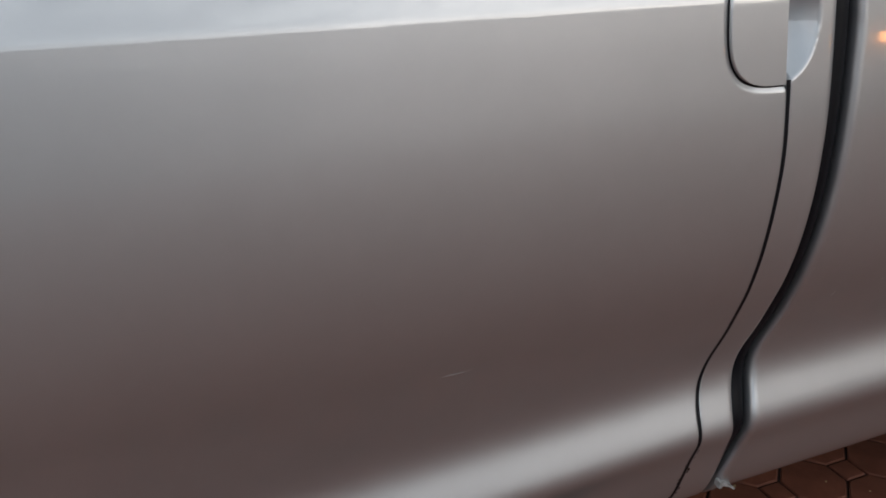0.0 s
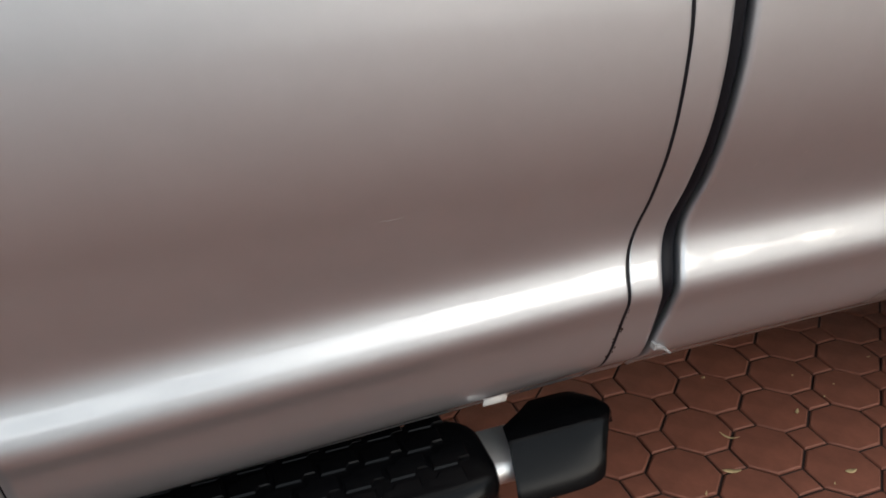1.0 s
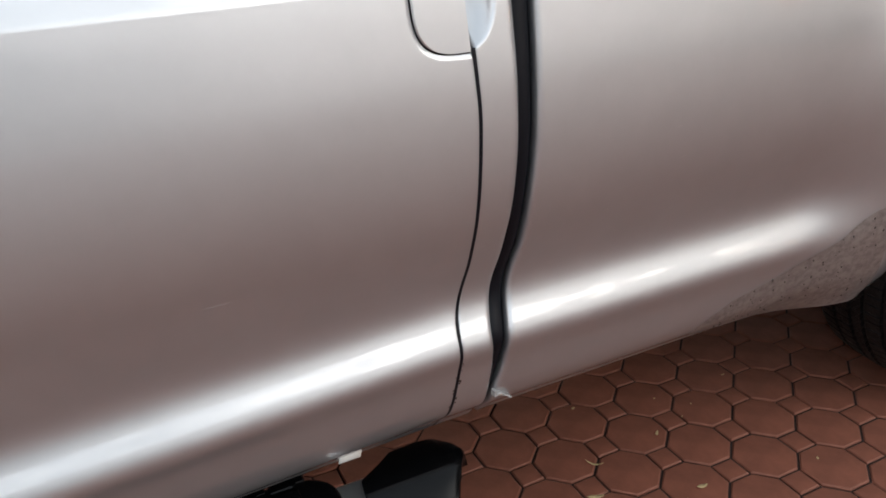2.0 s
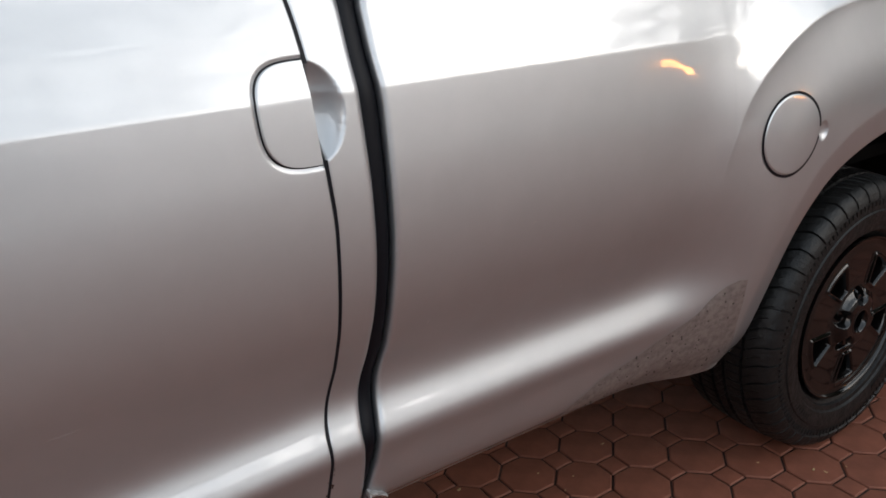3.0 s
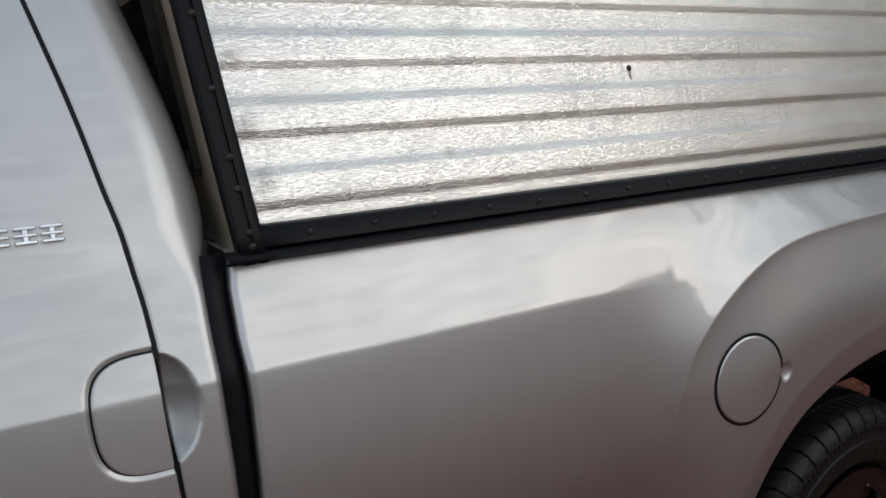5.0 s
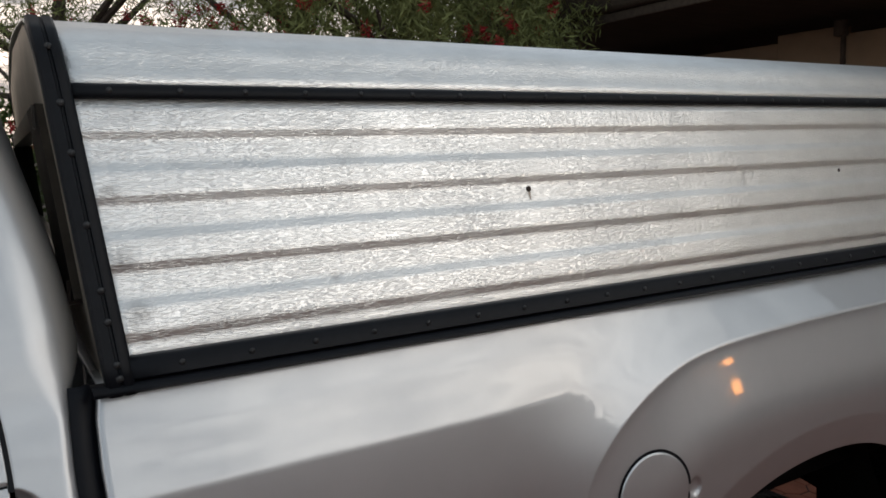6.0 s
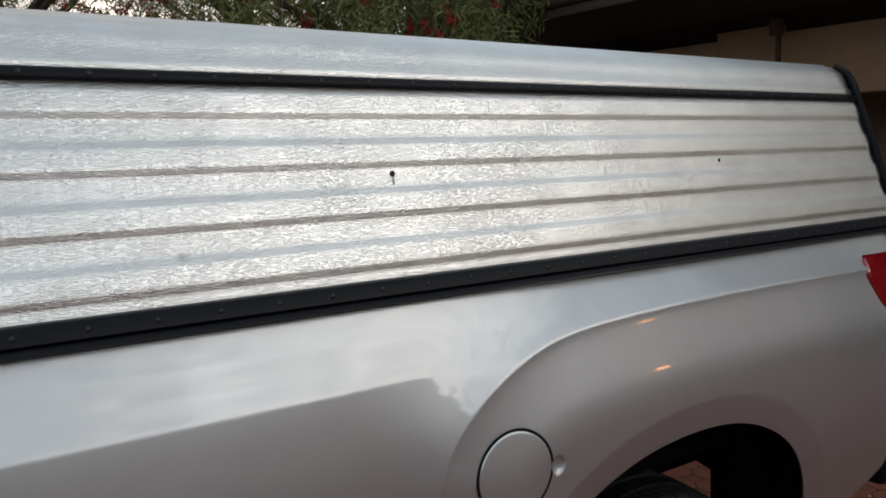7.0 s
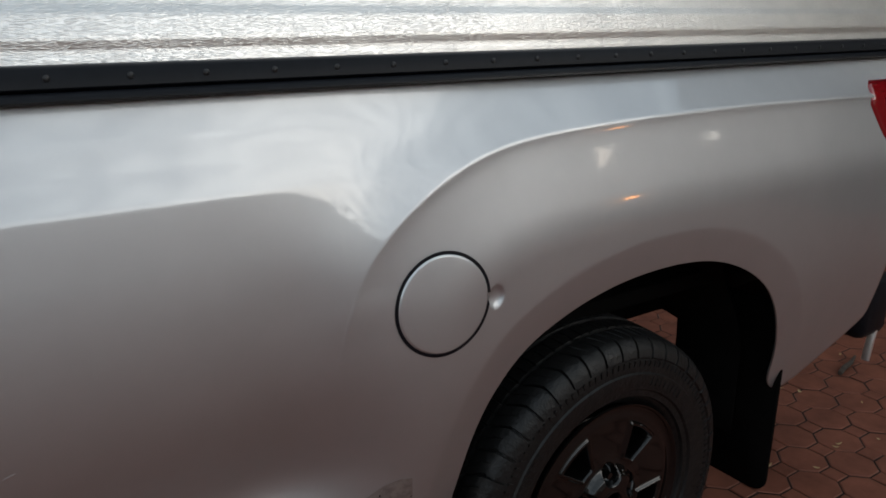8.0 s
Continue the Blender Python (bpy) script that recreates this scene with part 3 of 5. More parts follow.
# tyre section: (y, radius, depth of the lug cuts, depth of the sipes)
TYRE_HALF = [(0.040, 0.230, 0, 0), (0.022, 0.243, 0, 0), (0.012, 0.256, 0, 0), (0.011, 0.259, 0, 0), (0.003, 0.262, 0, 0), (0.002, 0.276, 0, 0), (-0.004, 0.280, 0, 0), (-0.007, 0.300, 0, 0),
             (-0.007, 0.318, 0, 0), (-0.003, 0.321, 0, 0), (-0.003, 0.345, 0, 0), (-0.001, 0.352, 0, 0), (-0.005, 0.356, 0.006, 0), (-0.001, 0.372, 0.007, 0), (0.009, 0.387, 0.008, 0),
             (0.024, 0.396, 0.009, 0), (0.046, 0.400, 0.009, 0.003), (0.066, 0.4025, 0.008, 0.004), (0.0675, 0.394, 0, 0), (0.076, 0.394, 0, 0), (0.0775, 0.4035, 0.005, 0.004), (0.098, 0.405, 0.001, 0.004),
             (0.118, 0.406, 0.006, 0.003), (0.1195, 0.397, 0, 0), (0.130, 0.397, 0, 0), (0.1315, 0.4065, 0.003, 0.004)]


def tyre_columns(pitches):
    whole = TYRE_HALF + [(0.288 - y, r, a, b) for y, r, a, b in TYRE_HALF[::-1]]
    cols, half = [], len(TYRE_HALF)
    for p in range(pitches):
        for ph, lug, sipe in ((0.0, 0, 0), (0.03, 1, 0), (0.10, 1, 0), (0.13, 0, 0), (0.34, 0, 0), (0.52, 0, 0), (0.54, 0, 1), (0.58, 0, 1), (0.60, 0, 0), (0.82, 0, 0)):
            col = []
            for j, (y, r, a, b) in enumerate(whole):
                far = j >= half
                jj = 2 * half - 1 - j if far else j
                slant = 0.55 * min(max(y - 0.03, 0) / 0.05, 1.0) if jj < 18 else (0.4 if jj < 23 else 0.15)
                ang = 2 * math.pi * (p + ph + slant + (0.5 if far else 0)) / pitches
                cutd = a * lug + b * sipe
                if jj < 14:
                    y += cutd if not far else -cutd
                else:
                    r -= cutd
                col.append((r * math.cos(ang), y, r * math.sin(ang)))
            cols.append(col)
    return cols


def make_wheel(parent, at):
    hub = link_mesh("wheel", *lathe_disc([(0.10, 0.0), (0.10, 0.09), (0.12, 0.10), (0.12, 0.0)], 40), UNDERBODY, parent, "black steel wheel", True, 35)
    hub.location = at
    grid("tyre", tyre_columns(46), TYRE, hub, "worn all-terrain tyre", close=True, flip=True, sharp=30)
    # outer flange and barrel
    barrel = [(0.045, 0.222), (0.018, 0.236), (0.010, 0.2415), (0.005, 0.2400), (0.006, 0.2365), (0.014, 0.2325), (0.026, 0.2300), (0.10, 0.218), (0.22, 0.210)]
    grid("rim_barrel", revolve(barrel, 96), RIM, hub, "black rim flange", close=True, flip=True, sharp=50)
    # pressed face: five deep windows with rolled edges round a raised hub
    rr = np.r_[np.linspace(0.030, 0.108, 34), np.linspace(0.111, 0.187, 46), np.linspace(0.190, 0.2385, 12)]
    yy = np.interp(rr, [0.030, 0.034, 0.040, 0.062, 0.074, 0.082, 0.092, 0.104, 0.120, 0.205, 0.222, 0.231, 0.2385], [0.002, -0.009, -0.012, -0.012, -0.007, 0.002, 0.010, 0.014, 0.015, 0.014, 0.017, 0.015, 0.0078])
    n = 420
    cols = []
    for i, a in enumerate(np.linspace(0, 2 * math.pi, n, endpoint=False)):
        off = ((a * 5 / (2 * math.pi)) % 1 - 0.5) * 2 * math.pi / 5
        u = np.abs(off) * rr
        s = np.minimum(np.minimum(0.014 + (rr - 0.118) * 0.36 - u, rr - 0.116), 0.183 - rr)
        deep = smooth01((s + 0.005) / 0.017)
        rolled = 0.008 * np.exp(-((s + 0.007) / 0.005) ** 2)
        lug = ((a * 5 / (2 * math.pi) + 0.5) % 1 - 0.5) * 2 * math.pi / 5
        pocket = smooth01((0.026 - np.hypot(lug * rr, rr - 0.074)) / 0.009)
        y = yy - rolled + 0.060 * deep + 0.026 * pocket
        cols.append(np.stack([rr * math.cos(a), y, rr * math.sin(a)], 1))
    grid("rim_face", cols, RIM, hub, "black five-window steel rim face", close=True, flip=True)
    link_mesh("hub_cap", *lathe_disc([(0.045, 0.0), (0.045, 0.026), (0.006, 0.0275), (-0.010, 0.030), (-0.0135, 0.034), (-0.012, 0.039), (0.004, 0.041)], 32), RIM, hub, "open black centre bore", True, 40)
    for k in range(5):
        a = 2 * math.pi * k / 5
        bm = bmesh.new()
        bmesh.ops.create_cone(bm, cap_ends=True, segments=6, radius1=0.0100, radius2=0.0085, depth=0.022, matrix=Matrix.Translation((0.070 * math.cos(a), 0.012, 0.070 * math.sin(a))) @ Matrix.Rotation(math.pi / 2, 4, "X"))
        part("lug_nut", bm, RIM, hub, "black lug nut", True, 25)
    # raised marks on the sidewall
    bm = bmesh.new()
    for a0, count, step, r0, r1, wide in ((0.5, 8, 0.055, 0.292, 0.312, 0.010), (2.1, 9, 0.060, 0.292, 0.312, 0.011), (3.5, 6, 0.05, 0.295, 0.309, 0.008), (4.9, 10, 0.052, 0.292, 0.312, 0.010), (0.0, 124, 2 * math.pi / 124, 0.336, 0.349, 0.005)):
        for q in range(count):
            a = a0 + q * step
            box_m = Matrix.Rotation(-a, 4, "Y") @ Matrix.Translation(((r0 + r1) / 2, -0.0065 if r0 < 0.32 else -0.0035, 0)) @ Matrix.Diagonal((r1 - r0, 0.004, wide, 1))
            bmesh.ops.create_cube(bm, size=1, matrix=box_m)
    tagged(part("sidewall_relief", bm, TYRE, hub), "raised bars on the tyre wall", kind="stuff")
    return hub


def lathe_disc(profile, n):
    verts, faces = [], []
    for y, r in profile:
        verts += [(r * math.cos(a), y, r * math.sin(a)) for a in np.linspace(0, 2 * math.pi, n, endpoint=False)]
    for j in range(len(profile) - 1):
        for i in range(n):
            k = (i + 1) % n
            faces.append((j * n + i, (j + 1) * n + i, (j + 1) * n + k, j * n + k))
    return verts, faces


def wheel_at(x, far):
    w = make_wheel(truck, (x, 0.0, 0.0))
    w.matrix_world = Matrix.Translation((x, 2 * YC - 0.018 if far else 0.018, 0.402)) @ (Matrix.Rotation(math.pi, 4, "Z") if far else Matrix.Rotation(radians(-18), 4, "Y"))
    return w


for x_, far_ in ((0.0, False), (0.0, True), (-4.18, False), (-4.18, True)):
    wheel_at(x_, far_)
tube("rear_axle", [(0, 0.2, 0.40), (0, 1.76, 0.40)], 0.045, UNDERBODY, truck)
# wheel-well liner
for far_ in (False, True):
    cols = []
    for a in np.linspace(radians(-8), radians(150), 30):
        cols.append([(0.03 + 0.60 * math.cos(a), y, 0.42 + 0.60 * math.sin(a)) for y in ((0.0, 0.30, 0.42) if not far_ else (2 * YC - 0.42, 2 * YC - 0.30, 2 * YC))])
    cols = [[(min(max(p[0], -0.585), 0.60), p[1] + (0.03 + 0.09 * float(smooth01((p[0] - 0.30) / 0.22))) * (-1 if far_ else 1), p[2]) for p in c] for c in cols]
    cols = [[(p[0], (max(p[1], 2 * YC - 0.335) if far_ else min(p[1], 0.335)) if p[0] > 0.55 and p[2] < 0.66 else p[1], p[2]) for p in c] for c in cols]
    grid("wheel_well", cols, UNDERBODY, truck, "black wheel-well liner", thick=0.004)
flap = [(y_, z_) for y_, z_ in rounded(0.190, 0.443, 0.153, 0.290, 0.045, 6)]
grid("mud_flap", [[(x, 0.190 + (y_ - 0.190) * g, 0.443 + (z_ - 0.443) * g) for y_, z_ in flap + flap[:1]] for x, g in ((0.672, 0.01), (0.672, 0.985), (0.675, 1.0), (0.683, 1.0), (0.686, 0.985), (0.686, 0.01))], UNDERBODY, truck, "black rubber mud flap", flip=True)

# ---- fuel door ----

def fuel_face(rad, n, lift, rings):
    cols = []
    for a in np.linspace(0, 2 * math.pi, n, endpoint=False):
        xs, zs = FUEL[0] + np.array(rings) * math.cos(a), FUEL[1] + np.array(rings) * math.sin(a)
        cols.append(np.stack([xs, bed_y(xs, zs) + np.array([lift(r) for r in rings]), zs], 1))
    return cols


def fuel_lift(r):
    return -0.0030 + 0.0035 * smooth01((r - 0.083) / 0.0055)


fuel = grid("fuel_door", fuel_face(0.09, 72, fuel_lift, [0.00002, 0.02, 0.04, 0.06, 0.075, 0.082, 0.0835, 0.085, 0.0865, 0.088, 0.0885]), PAINT, truck, "round silver fuel filler door", close=True, flip=True)
grid("shadow_gap", fuel_face(0.09, 72, lambda r: -0.0010, [0.086, 0.0922]), GAP_SEAL, fuel, "dark seam round the fuel door", close=True, flip=True)
# ---- door handle: a cupped recess bridged by a paddle ----
def paddle(grow):
    """Half-round plate whose straight edge is the door's shut line."""
    zc, hh, wid = (HZ0 + HZ1) / 2 + 0.003, (HZ1 - HZ0) / 2 + grow, HWID + grow
    cols = []
    for t in np.linspace(0, 1, 24):
        col = []
        for u in np.sin(np.linspace(-math.pi / 2, math.pi / 2, 41)):
            z_ = zc + hh * u
            xr = float(line_x(DOOR_LINE, z_)) - 0.0045
            xl = xr - wid * max(1 - abs(u) ** 3.3, 0) ** (1 / 3.3)
            col.append((xl + (xr - xl) * t, z_))
        cols.append(col)
    return cols


def paddle_plate(name, grow, lift, rolled, mat, label):
    cols = [[(x, float(cab_y(z_)) - lift, z_) for x, z_ in c] for c in paddle(grow)]
    if rolled:
        first = [(x, y + 0.004, z_) for x, y, z_ in cols[0]]
        cols = [first] + cols
    return grid(name, cols, mat, rear_door, label)


paddle_plate("door_handle", 0.0, 0.0004, True, PAINT, "silver paddle door handle")
paddle_plate("handle_seam", 0.0026, -0.0026, False, GAP_SEAL, "dark seam round the handle")
for line_ in (door_back + 0.003, door_front - 0.003):
    rear = line_[0] > -2
    grid("door_seam", [np.stack([line_ + dx, cab_y(CAB_Z) - 0.0003 + abs(dx) * 0.1, CAB_Z], 1) for dx in (-0.0034, 0, 0.0034)], GAP_SEAL, rear_door, "black shut line of the door",
         keep=(lambda i, j: not (HZ0 + 0.006 < CAB_Z[j] < HZ1 - 0.004)) if rear else None)

# ---- badge: three plain chrome blocks ----
for x0 in (-1.731, -1.702, -1.673):
    y = float(cab_y(1.438))
    bm = bmesh.new()
    for z0, z1, a, b in ((1.4440, 1.4490, 0, 0.025), (1.4355, 1.4400, 0, 0.025), (1.4265, 1.4315, 0, 0.025), (1.4265, 1.4490, 0.009, 0.016)):
        box(bm, (x0 + a, y - 0.006 + (0.001 if a else 0), z0), (x0 + b, y + 0.002, z1), 0.0012, 1)
    bmesh.ops.transform(bm, matrix=Matrix.Translation((0, y, 1.438)) @ Matrix.Rotation(-0.30, 4, "X") @ Matrix.Translation((0, -y, -1.438)), verts=bm.verts)
    part("badge", bm, CHROME, rear_door, "small chrome badge block", True)

# ---- tail light, bumper ----
def tail_light(far):
    zs = np.linspace(1.075, 1.318, 18)
    cols = []
    for t in np.linspace(0, 1, 16):
        x0 = np.interp(zs, [1.075, 1.10, 1.18, 1.26, 1.30, 1.318], [1.030, 0.995, 0.900, 0.842, 0.845, 0.872])
        x = x0 + (1.180 - x0) * t
        y = bed_y(np.minimum(x, 1.16), zs) - 0.008 * math.sin(min(t * 6, 1.57)) + np.clip(x - 1.16, 0, 1) * 2
        cols.append(np.stack([x, y, zs], 1))
    ob = grid("tail_light", cols, TAIL_RED, truck, "red tail light wrapping the bed corner", thick=0.02)
    return ob


tl = tail_light(False)
mirrored(tl, YC)
bm = bmesh.new()
bmesh.ops.create_uvsphere(bm, u_segments=20, v_segments=12, radius=1, matrix=Matrix.Translation((1.005, float(bed_y(1.005, 1.20)) - 0.007, 1.205)) @ Matrix.Diagonal((0.045, 0.004, 0.038, 1)))
part("reflector", bm, material("bright_red_reflector", (0.36, 0.004, 0.010), 0.08, 0.0, 1.0), tl, "brighter red reflector bowl", True)
boxed("rear_bumper", (1.168, 0.075, 0.49), (1.33, 2 * YC - 0.075, 0.70), BLACK_TRIM, truck, "dark rear bumper", bevel=0.03)
boxed("bumper_bracket", (1.276, 0.080, 0.40), (1.290, 0.104, 0.57), ALU_PLAIN, truck, "pale metal bracket below the bumper", bevel=0.003, m=Matrix.Translation((1.283, 0.092, 0.56)) @ Matrix.Rotation(radians(10), 4, "Y") @ Matrix.Translation((-1.283, -0.092, -0.56)))

# ---- stone guard film in front of the rear wheel ----
zs_ = np.linspace(0, 1, 34)
cols = []
for x in np.linspace(-1.020, -0.492, 70):
    top = np.interp(x, [-1.02, -0.941, -0.826, -0.70, -0.672, -0.652, -0.631, -0.60, -0.57, -0.545, -0.53, -0.492], [0.482, 0.530, 0.556, 0.607, 0.621, 0.640, 0.657, 0.676, 0.684, 0.680, 0.550, 0.425])
    bot = np.interp(x, [-1.02, -0.9, -0.75, -0.60, -0.49], [0.452, 0.420, 0.408, 0.398, 0.396])
    z = bot + (top - bot) * zs_
    cols.append(np.stack([np.full_like(z, x), bed_y(x, z) - 0.0012, z], 1))
guard = grid("stone_guard", cols, STONE_GUARD, truck, "scuffed grey stone guard film")
grng = random.Random(41)
PIT = material("stone_pit", (0.035, 0.03, 0.028), 0.8)
for _ in range(70):
    x = grng.uniform(-0.95, -0.53)
    top = float(np.interp(x, [-0.95, -0.70, -0.63, -0.545], [0.52, 0.60, 0.65, 0.68]))
    z_ = top - (top - 0.42) * grng.random() ** 1.4
    r_ = grng.uniform(0.0008, 0.0026)
    bm = bmesh.new()
    bmesh.ops.create_cone(bm, cap_ends=True, segments=7, radius1=r_, radius2=r_ * 0.7, depth=0.0008, matrix=Matrix.Translation((x, float(bed_y(x, z_)) - 0.0016, z_)) @ Matrix.Rotation(math.pi / 2, 4, "X") @ Matrix.Diagonal((1, grng.uniform(0.8, 1.8), 1, 1)))
    part("stone_chip", bm, PIT, guard, "dark stone chip")

# ---- running board ----
def oval(x, hw, hh, r, dy=0.0):
    return [(x, 0.10 + dy + a, 0.335 + b) for a, b in rounded(0, 0, hw, hh, r, 6)]


board = grid("running_board", [[(x_, y_, z_ - 0.004) for x_, y_, z_ in oval(x, 0.060, 0.022, 0.021, 0.010)] for x in (-3.65, -1.66)], ALU_PLAIN, truck, "aluminium running board tube", flip=True)
for x in (-2.9, -2.2):
    boxed("bracket", (x - 0.022, 0.16, 0.318), (x + 0.022, 0.34, 0.330), BLACK_TRIM, board, "black step bracket")
pad_cols = []
for x, sh in ((-2.75, 0.03), (-2.74, 0.0), (-2.5, 0.0), (-2.2, 0.0), (-1.90, 0.0), (-1.855, 0.001), (-1.825, 0.004), (-1.80, 0.010), (-1.782, 0.019), (-1.768, 0.032), (-1.760, 0.046), (-1.757, 0.060)):
    pad_cols.append(oval(x - 0.038, 0.114 - sh, 0.042 - sh * 0.28, min(0.036, 0.040 - sh * 0.28)))
grid("step_pad", pad_cols, GLOSS_BLACK, board, "black grooved step pad", flip=True)


def tread_mesh(length, width, h=0.0038, chamfer=0.0030):
    """A stepped, interlocking tread block with chamfered edges."""
    a, b, k = length / 2, width / 2, width * 0.26
    top = [(-a, -b), (a * 0.25, -b), (a * 0.5, -b + k), (a, -b + k), (a, b), (-a * 0.25, b), (-a * 0.5, b - k), (-a, b - k)]
    n = len(top)
    inner = [(x * (1 - chamfer / a), y * (1 - chamfer / b)) for x, y in top]
    verts = [(x, y, -0.006) for x, y in top] + [(x, y, h - 0.0028) for x, y in top] + [(x, y, h) for x, y in inner]
    faces = [(j * n + i, j * n + (i + 1) % n, (j + 1) * n + (i + 1) % n, (j + 1) * n + i) for j in (0, 1) for i in range(n)] + [tuple(range(2 * n, 3 * n))]
    me = bpy.data.meshes.new("tread_block")
    me.from_pydata(verts, [], faces)
    me.materials.append(GLOSS_BLACK)
    me.update()
    return me


block_me = tread_mesh(0.068, 0.046)
for k in range(13):
    for j, y in enumerate((0.036, 0.088, 0.140, 0.188)):
        x = -1.868 - k * 0.074 - (0.020, 0.0, 0.030, 0.012)[j]
        ob = new("tread_block", block_me)
        ob.parent = board
        ob.matrix_world = Matrix.Translation((x, y, 0.3775 if 0 < j < 3 else 0.3735)) @ Matrix.Rotation((-0.13, -0.03, 0.03, 0.10)[j] * -1.0, 4, "X") @ Matrix.Diagonal((1, 1 if j < 3 else 0.7, 1, 1))


def cap_section(x0, x1, t, g):
    """Section of the wedge-shaped end: starts later on the inboard side, ends sooner on the outboard side."""
    ring = [(0.216, 0.316, 0.095, -0.026), (0.214, 0.338, 0.092, -0.025), (0.204, 0.352, 0.082, -0.020), (0.165, 0.366, 0.045, -0.004), (0.134, 0.374, 0.006, 0.0), (0.130, 0.3752, 0.002, 0.0), (0.104, 0.380, -0.004, -0.006),
            (0.082, 0.382, -0.008, -0.018), (0.074, 0.379, -0.009, -0.022), (0.050, 0.362, -0.013, -0.034), (0.026, 0.341, -0.016, -0.046), (0.012, 0.325, -0.018, -0.052), (0.006, 0.308, -0.018, -0.055),
            (0.016, 0.296, -0.012, -0.05), (0.10, 0.290, 0.03, -0.03), (0.195, 0.292, 0.085, -0.026), (0.210, 0.300, 0.094, -0.026)]
    out = []
    for y, z_, off, late in ring + ring[:1]:
        x = x0 + off + (x1 + late - x0 - off) * t
        out.append((x, 0.11 + (y - 0.11) * g, 0.336 + (z_ - 0.336) * g))
    return out


cap_cols = [cap_section(-1.752, -1.535, 0.0, 0.86), cap_section(-1.754, -1.535, 0.0, 0.96), cap_section(-1.750, -1.535, 0.0, 1.0)]
cap_cols += [cap_section(-1.750, -1.540, t, g) for t, g in ((0.2, 1.012), (0.45, 1.02), (0.65, 1.015), (0.78, 0.995), (0.88, 0.955), (0.94, 0.90), (0.98, 0.81), (1.0, 0.66), (1.004, 0.3), (1.004, 0.02))]
grid("end_cap", cap_cols, GLOSS_BLACK, board, "moulded black end cap", flip=True, sharp=24)
board.location = (-0.012, 0, -0.024)
# small white tab at the sill's lower edge
zs = np.linspace(0.414, 0.446, 6)
tab_y = np.minimum(cab_y(zs), float(cab_y(0.430))) - 0.005
grid("sill_clip", [np.stack([np.full_like(zs, x) + (zs - 0.402) * 0.25, tab_y, zs], 1) for x in np.linspace(-1.808, -1.766, 4)], material("white_tab", (0.72, 0.71, 0.68), 0.45), truck, "small white tab under the sill", thick=0.003)

# ---- canopy: embossed aluminium shell on the bed ----
canopy = thing("truck_canopy", "ribbed aluminium canopy with black rivetted trim on the truck bed", "truck canopy")


def can_y(z):
    return 0.068 + (np.asarray(z) - 1.40) * 0.30


def can_front(z):
    return -1.444 - (np.asarray(z) - 1.38) * 0.085


CAN_REAR0, CAN_REAR1 = 1.155, 1.085


def can_rear(z):
    return CAN_REAR0 + (CAN_REAR1 - CAN_REAR0) * (np.asarray(z) - 1.38) / 0.42


prof = []
for lo in (1.444, 1.539, 1.633, 1.726):
    prof += [(lo - 0.016, 0), (lo - 0.0085, 0), (lo - 0.0068, -0.0006), (lo + 0.0028, -0.0041), (lo + 0.0045, -0.0046), (lo + 0.012, -0.0046), (lo + 0.032, -0.0046), (lo + 0.0375, -0.0046), (lo + 0.0390, -0.0041), (lo + 0.0480, -0.0006), (lo + 0.0495, 0), (lo + 0.058, 0)]
prof = [(1.380, 0)] + [p for p in prof if p[0] < 1.79] + [(1.80, 0)]


def can_columns(profile, n):
    cols = []
    for t in np.linspace(0, 1, n):
        cols.append([(float(can_front(zz)) + (float(can_rear(zz)) - float(can_front(zz))) * t, float(can_y(zz)) + dy, zz) for zz, dy in profile])
    return cols


side = grid("side_panel", can_columns(prof, 60), ALU, canopy, "embossed ribbed aluminium side", thick=0.002, sharp=25)
mirrored(side, YC)
# rounded shoulder and roof
roof_prof = [(0.185, 1.79), (0.191, 1.815), (0.199, 1.821), (0.206, 1.844), (0.220, 1.867), (0.245, 1.886), (0.285, 1.898), (0.292, 1.902), (0.34, 1.909), (0.40, 1.914), (0.50, 1.923), (0.60, 1.931), (0.80, 1.942), (0.98, 1.946)]
roof_prof = roof_prof + [(2 * YC - y, zz) for y, zz in roof_prof[-2::-1]]
rx0, rx1 = float(can_front(1.79)), float(can_rear(1.80))
cols = []
for t in np.linspace(0, 1, 40):
    cols.append([(rx0 - (zz - 1.79) * 0.12 + (rx1 - 0.03 * max(0, (zz - 1.80) / 0.15) - rx0 + (zz - 1.79) * 0.12) * t, y, zz) for y, zz in roof_prof])
grid("roof", cols, ALU, canopy, "smooth rolled aluminium roof", thick=0.003, sharp=40)
# black trim
def trim(name, z0, z1, proud, label, x_in=0.0):
    zz = [z0, z0 + 0.002, z0 + 0.006, z1 - 0.006, z1 - 0.002, z1]
    dy = [0.004, -proud * 0.7, -proud, -proud, -proud * 0.7, 0.004]
    return grid(name, [[(float(can_front(a)) + x_in + (float(can_rear(a)) - float(can_front(a)) - x_in) * t, float(can_y(a)) + d, a) for a, d in zip(zz, dy)] for t in np.linspace(0, 1, 30)], BLACK_TRIM, canopy, label, thick=0.002, sharp=50)


rail_b = trim("bottom_rail", 1.386, 1.420, 0.016, "black rivetted bottom rail")
rail_u = trim("rail_foot", 1.371, 1.388, 0.022, "black foot of the bottom rail", -0.02)
rail_t = trim("top_rail", 1.776, 1.801, 0.012, "black rivetted top rail")
for r_ in (rail_b, rail_u, rail_t):
    mirrored(r_, YC)


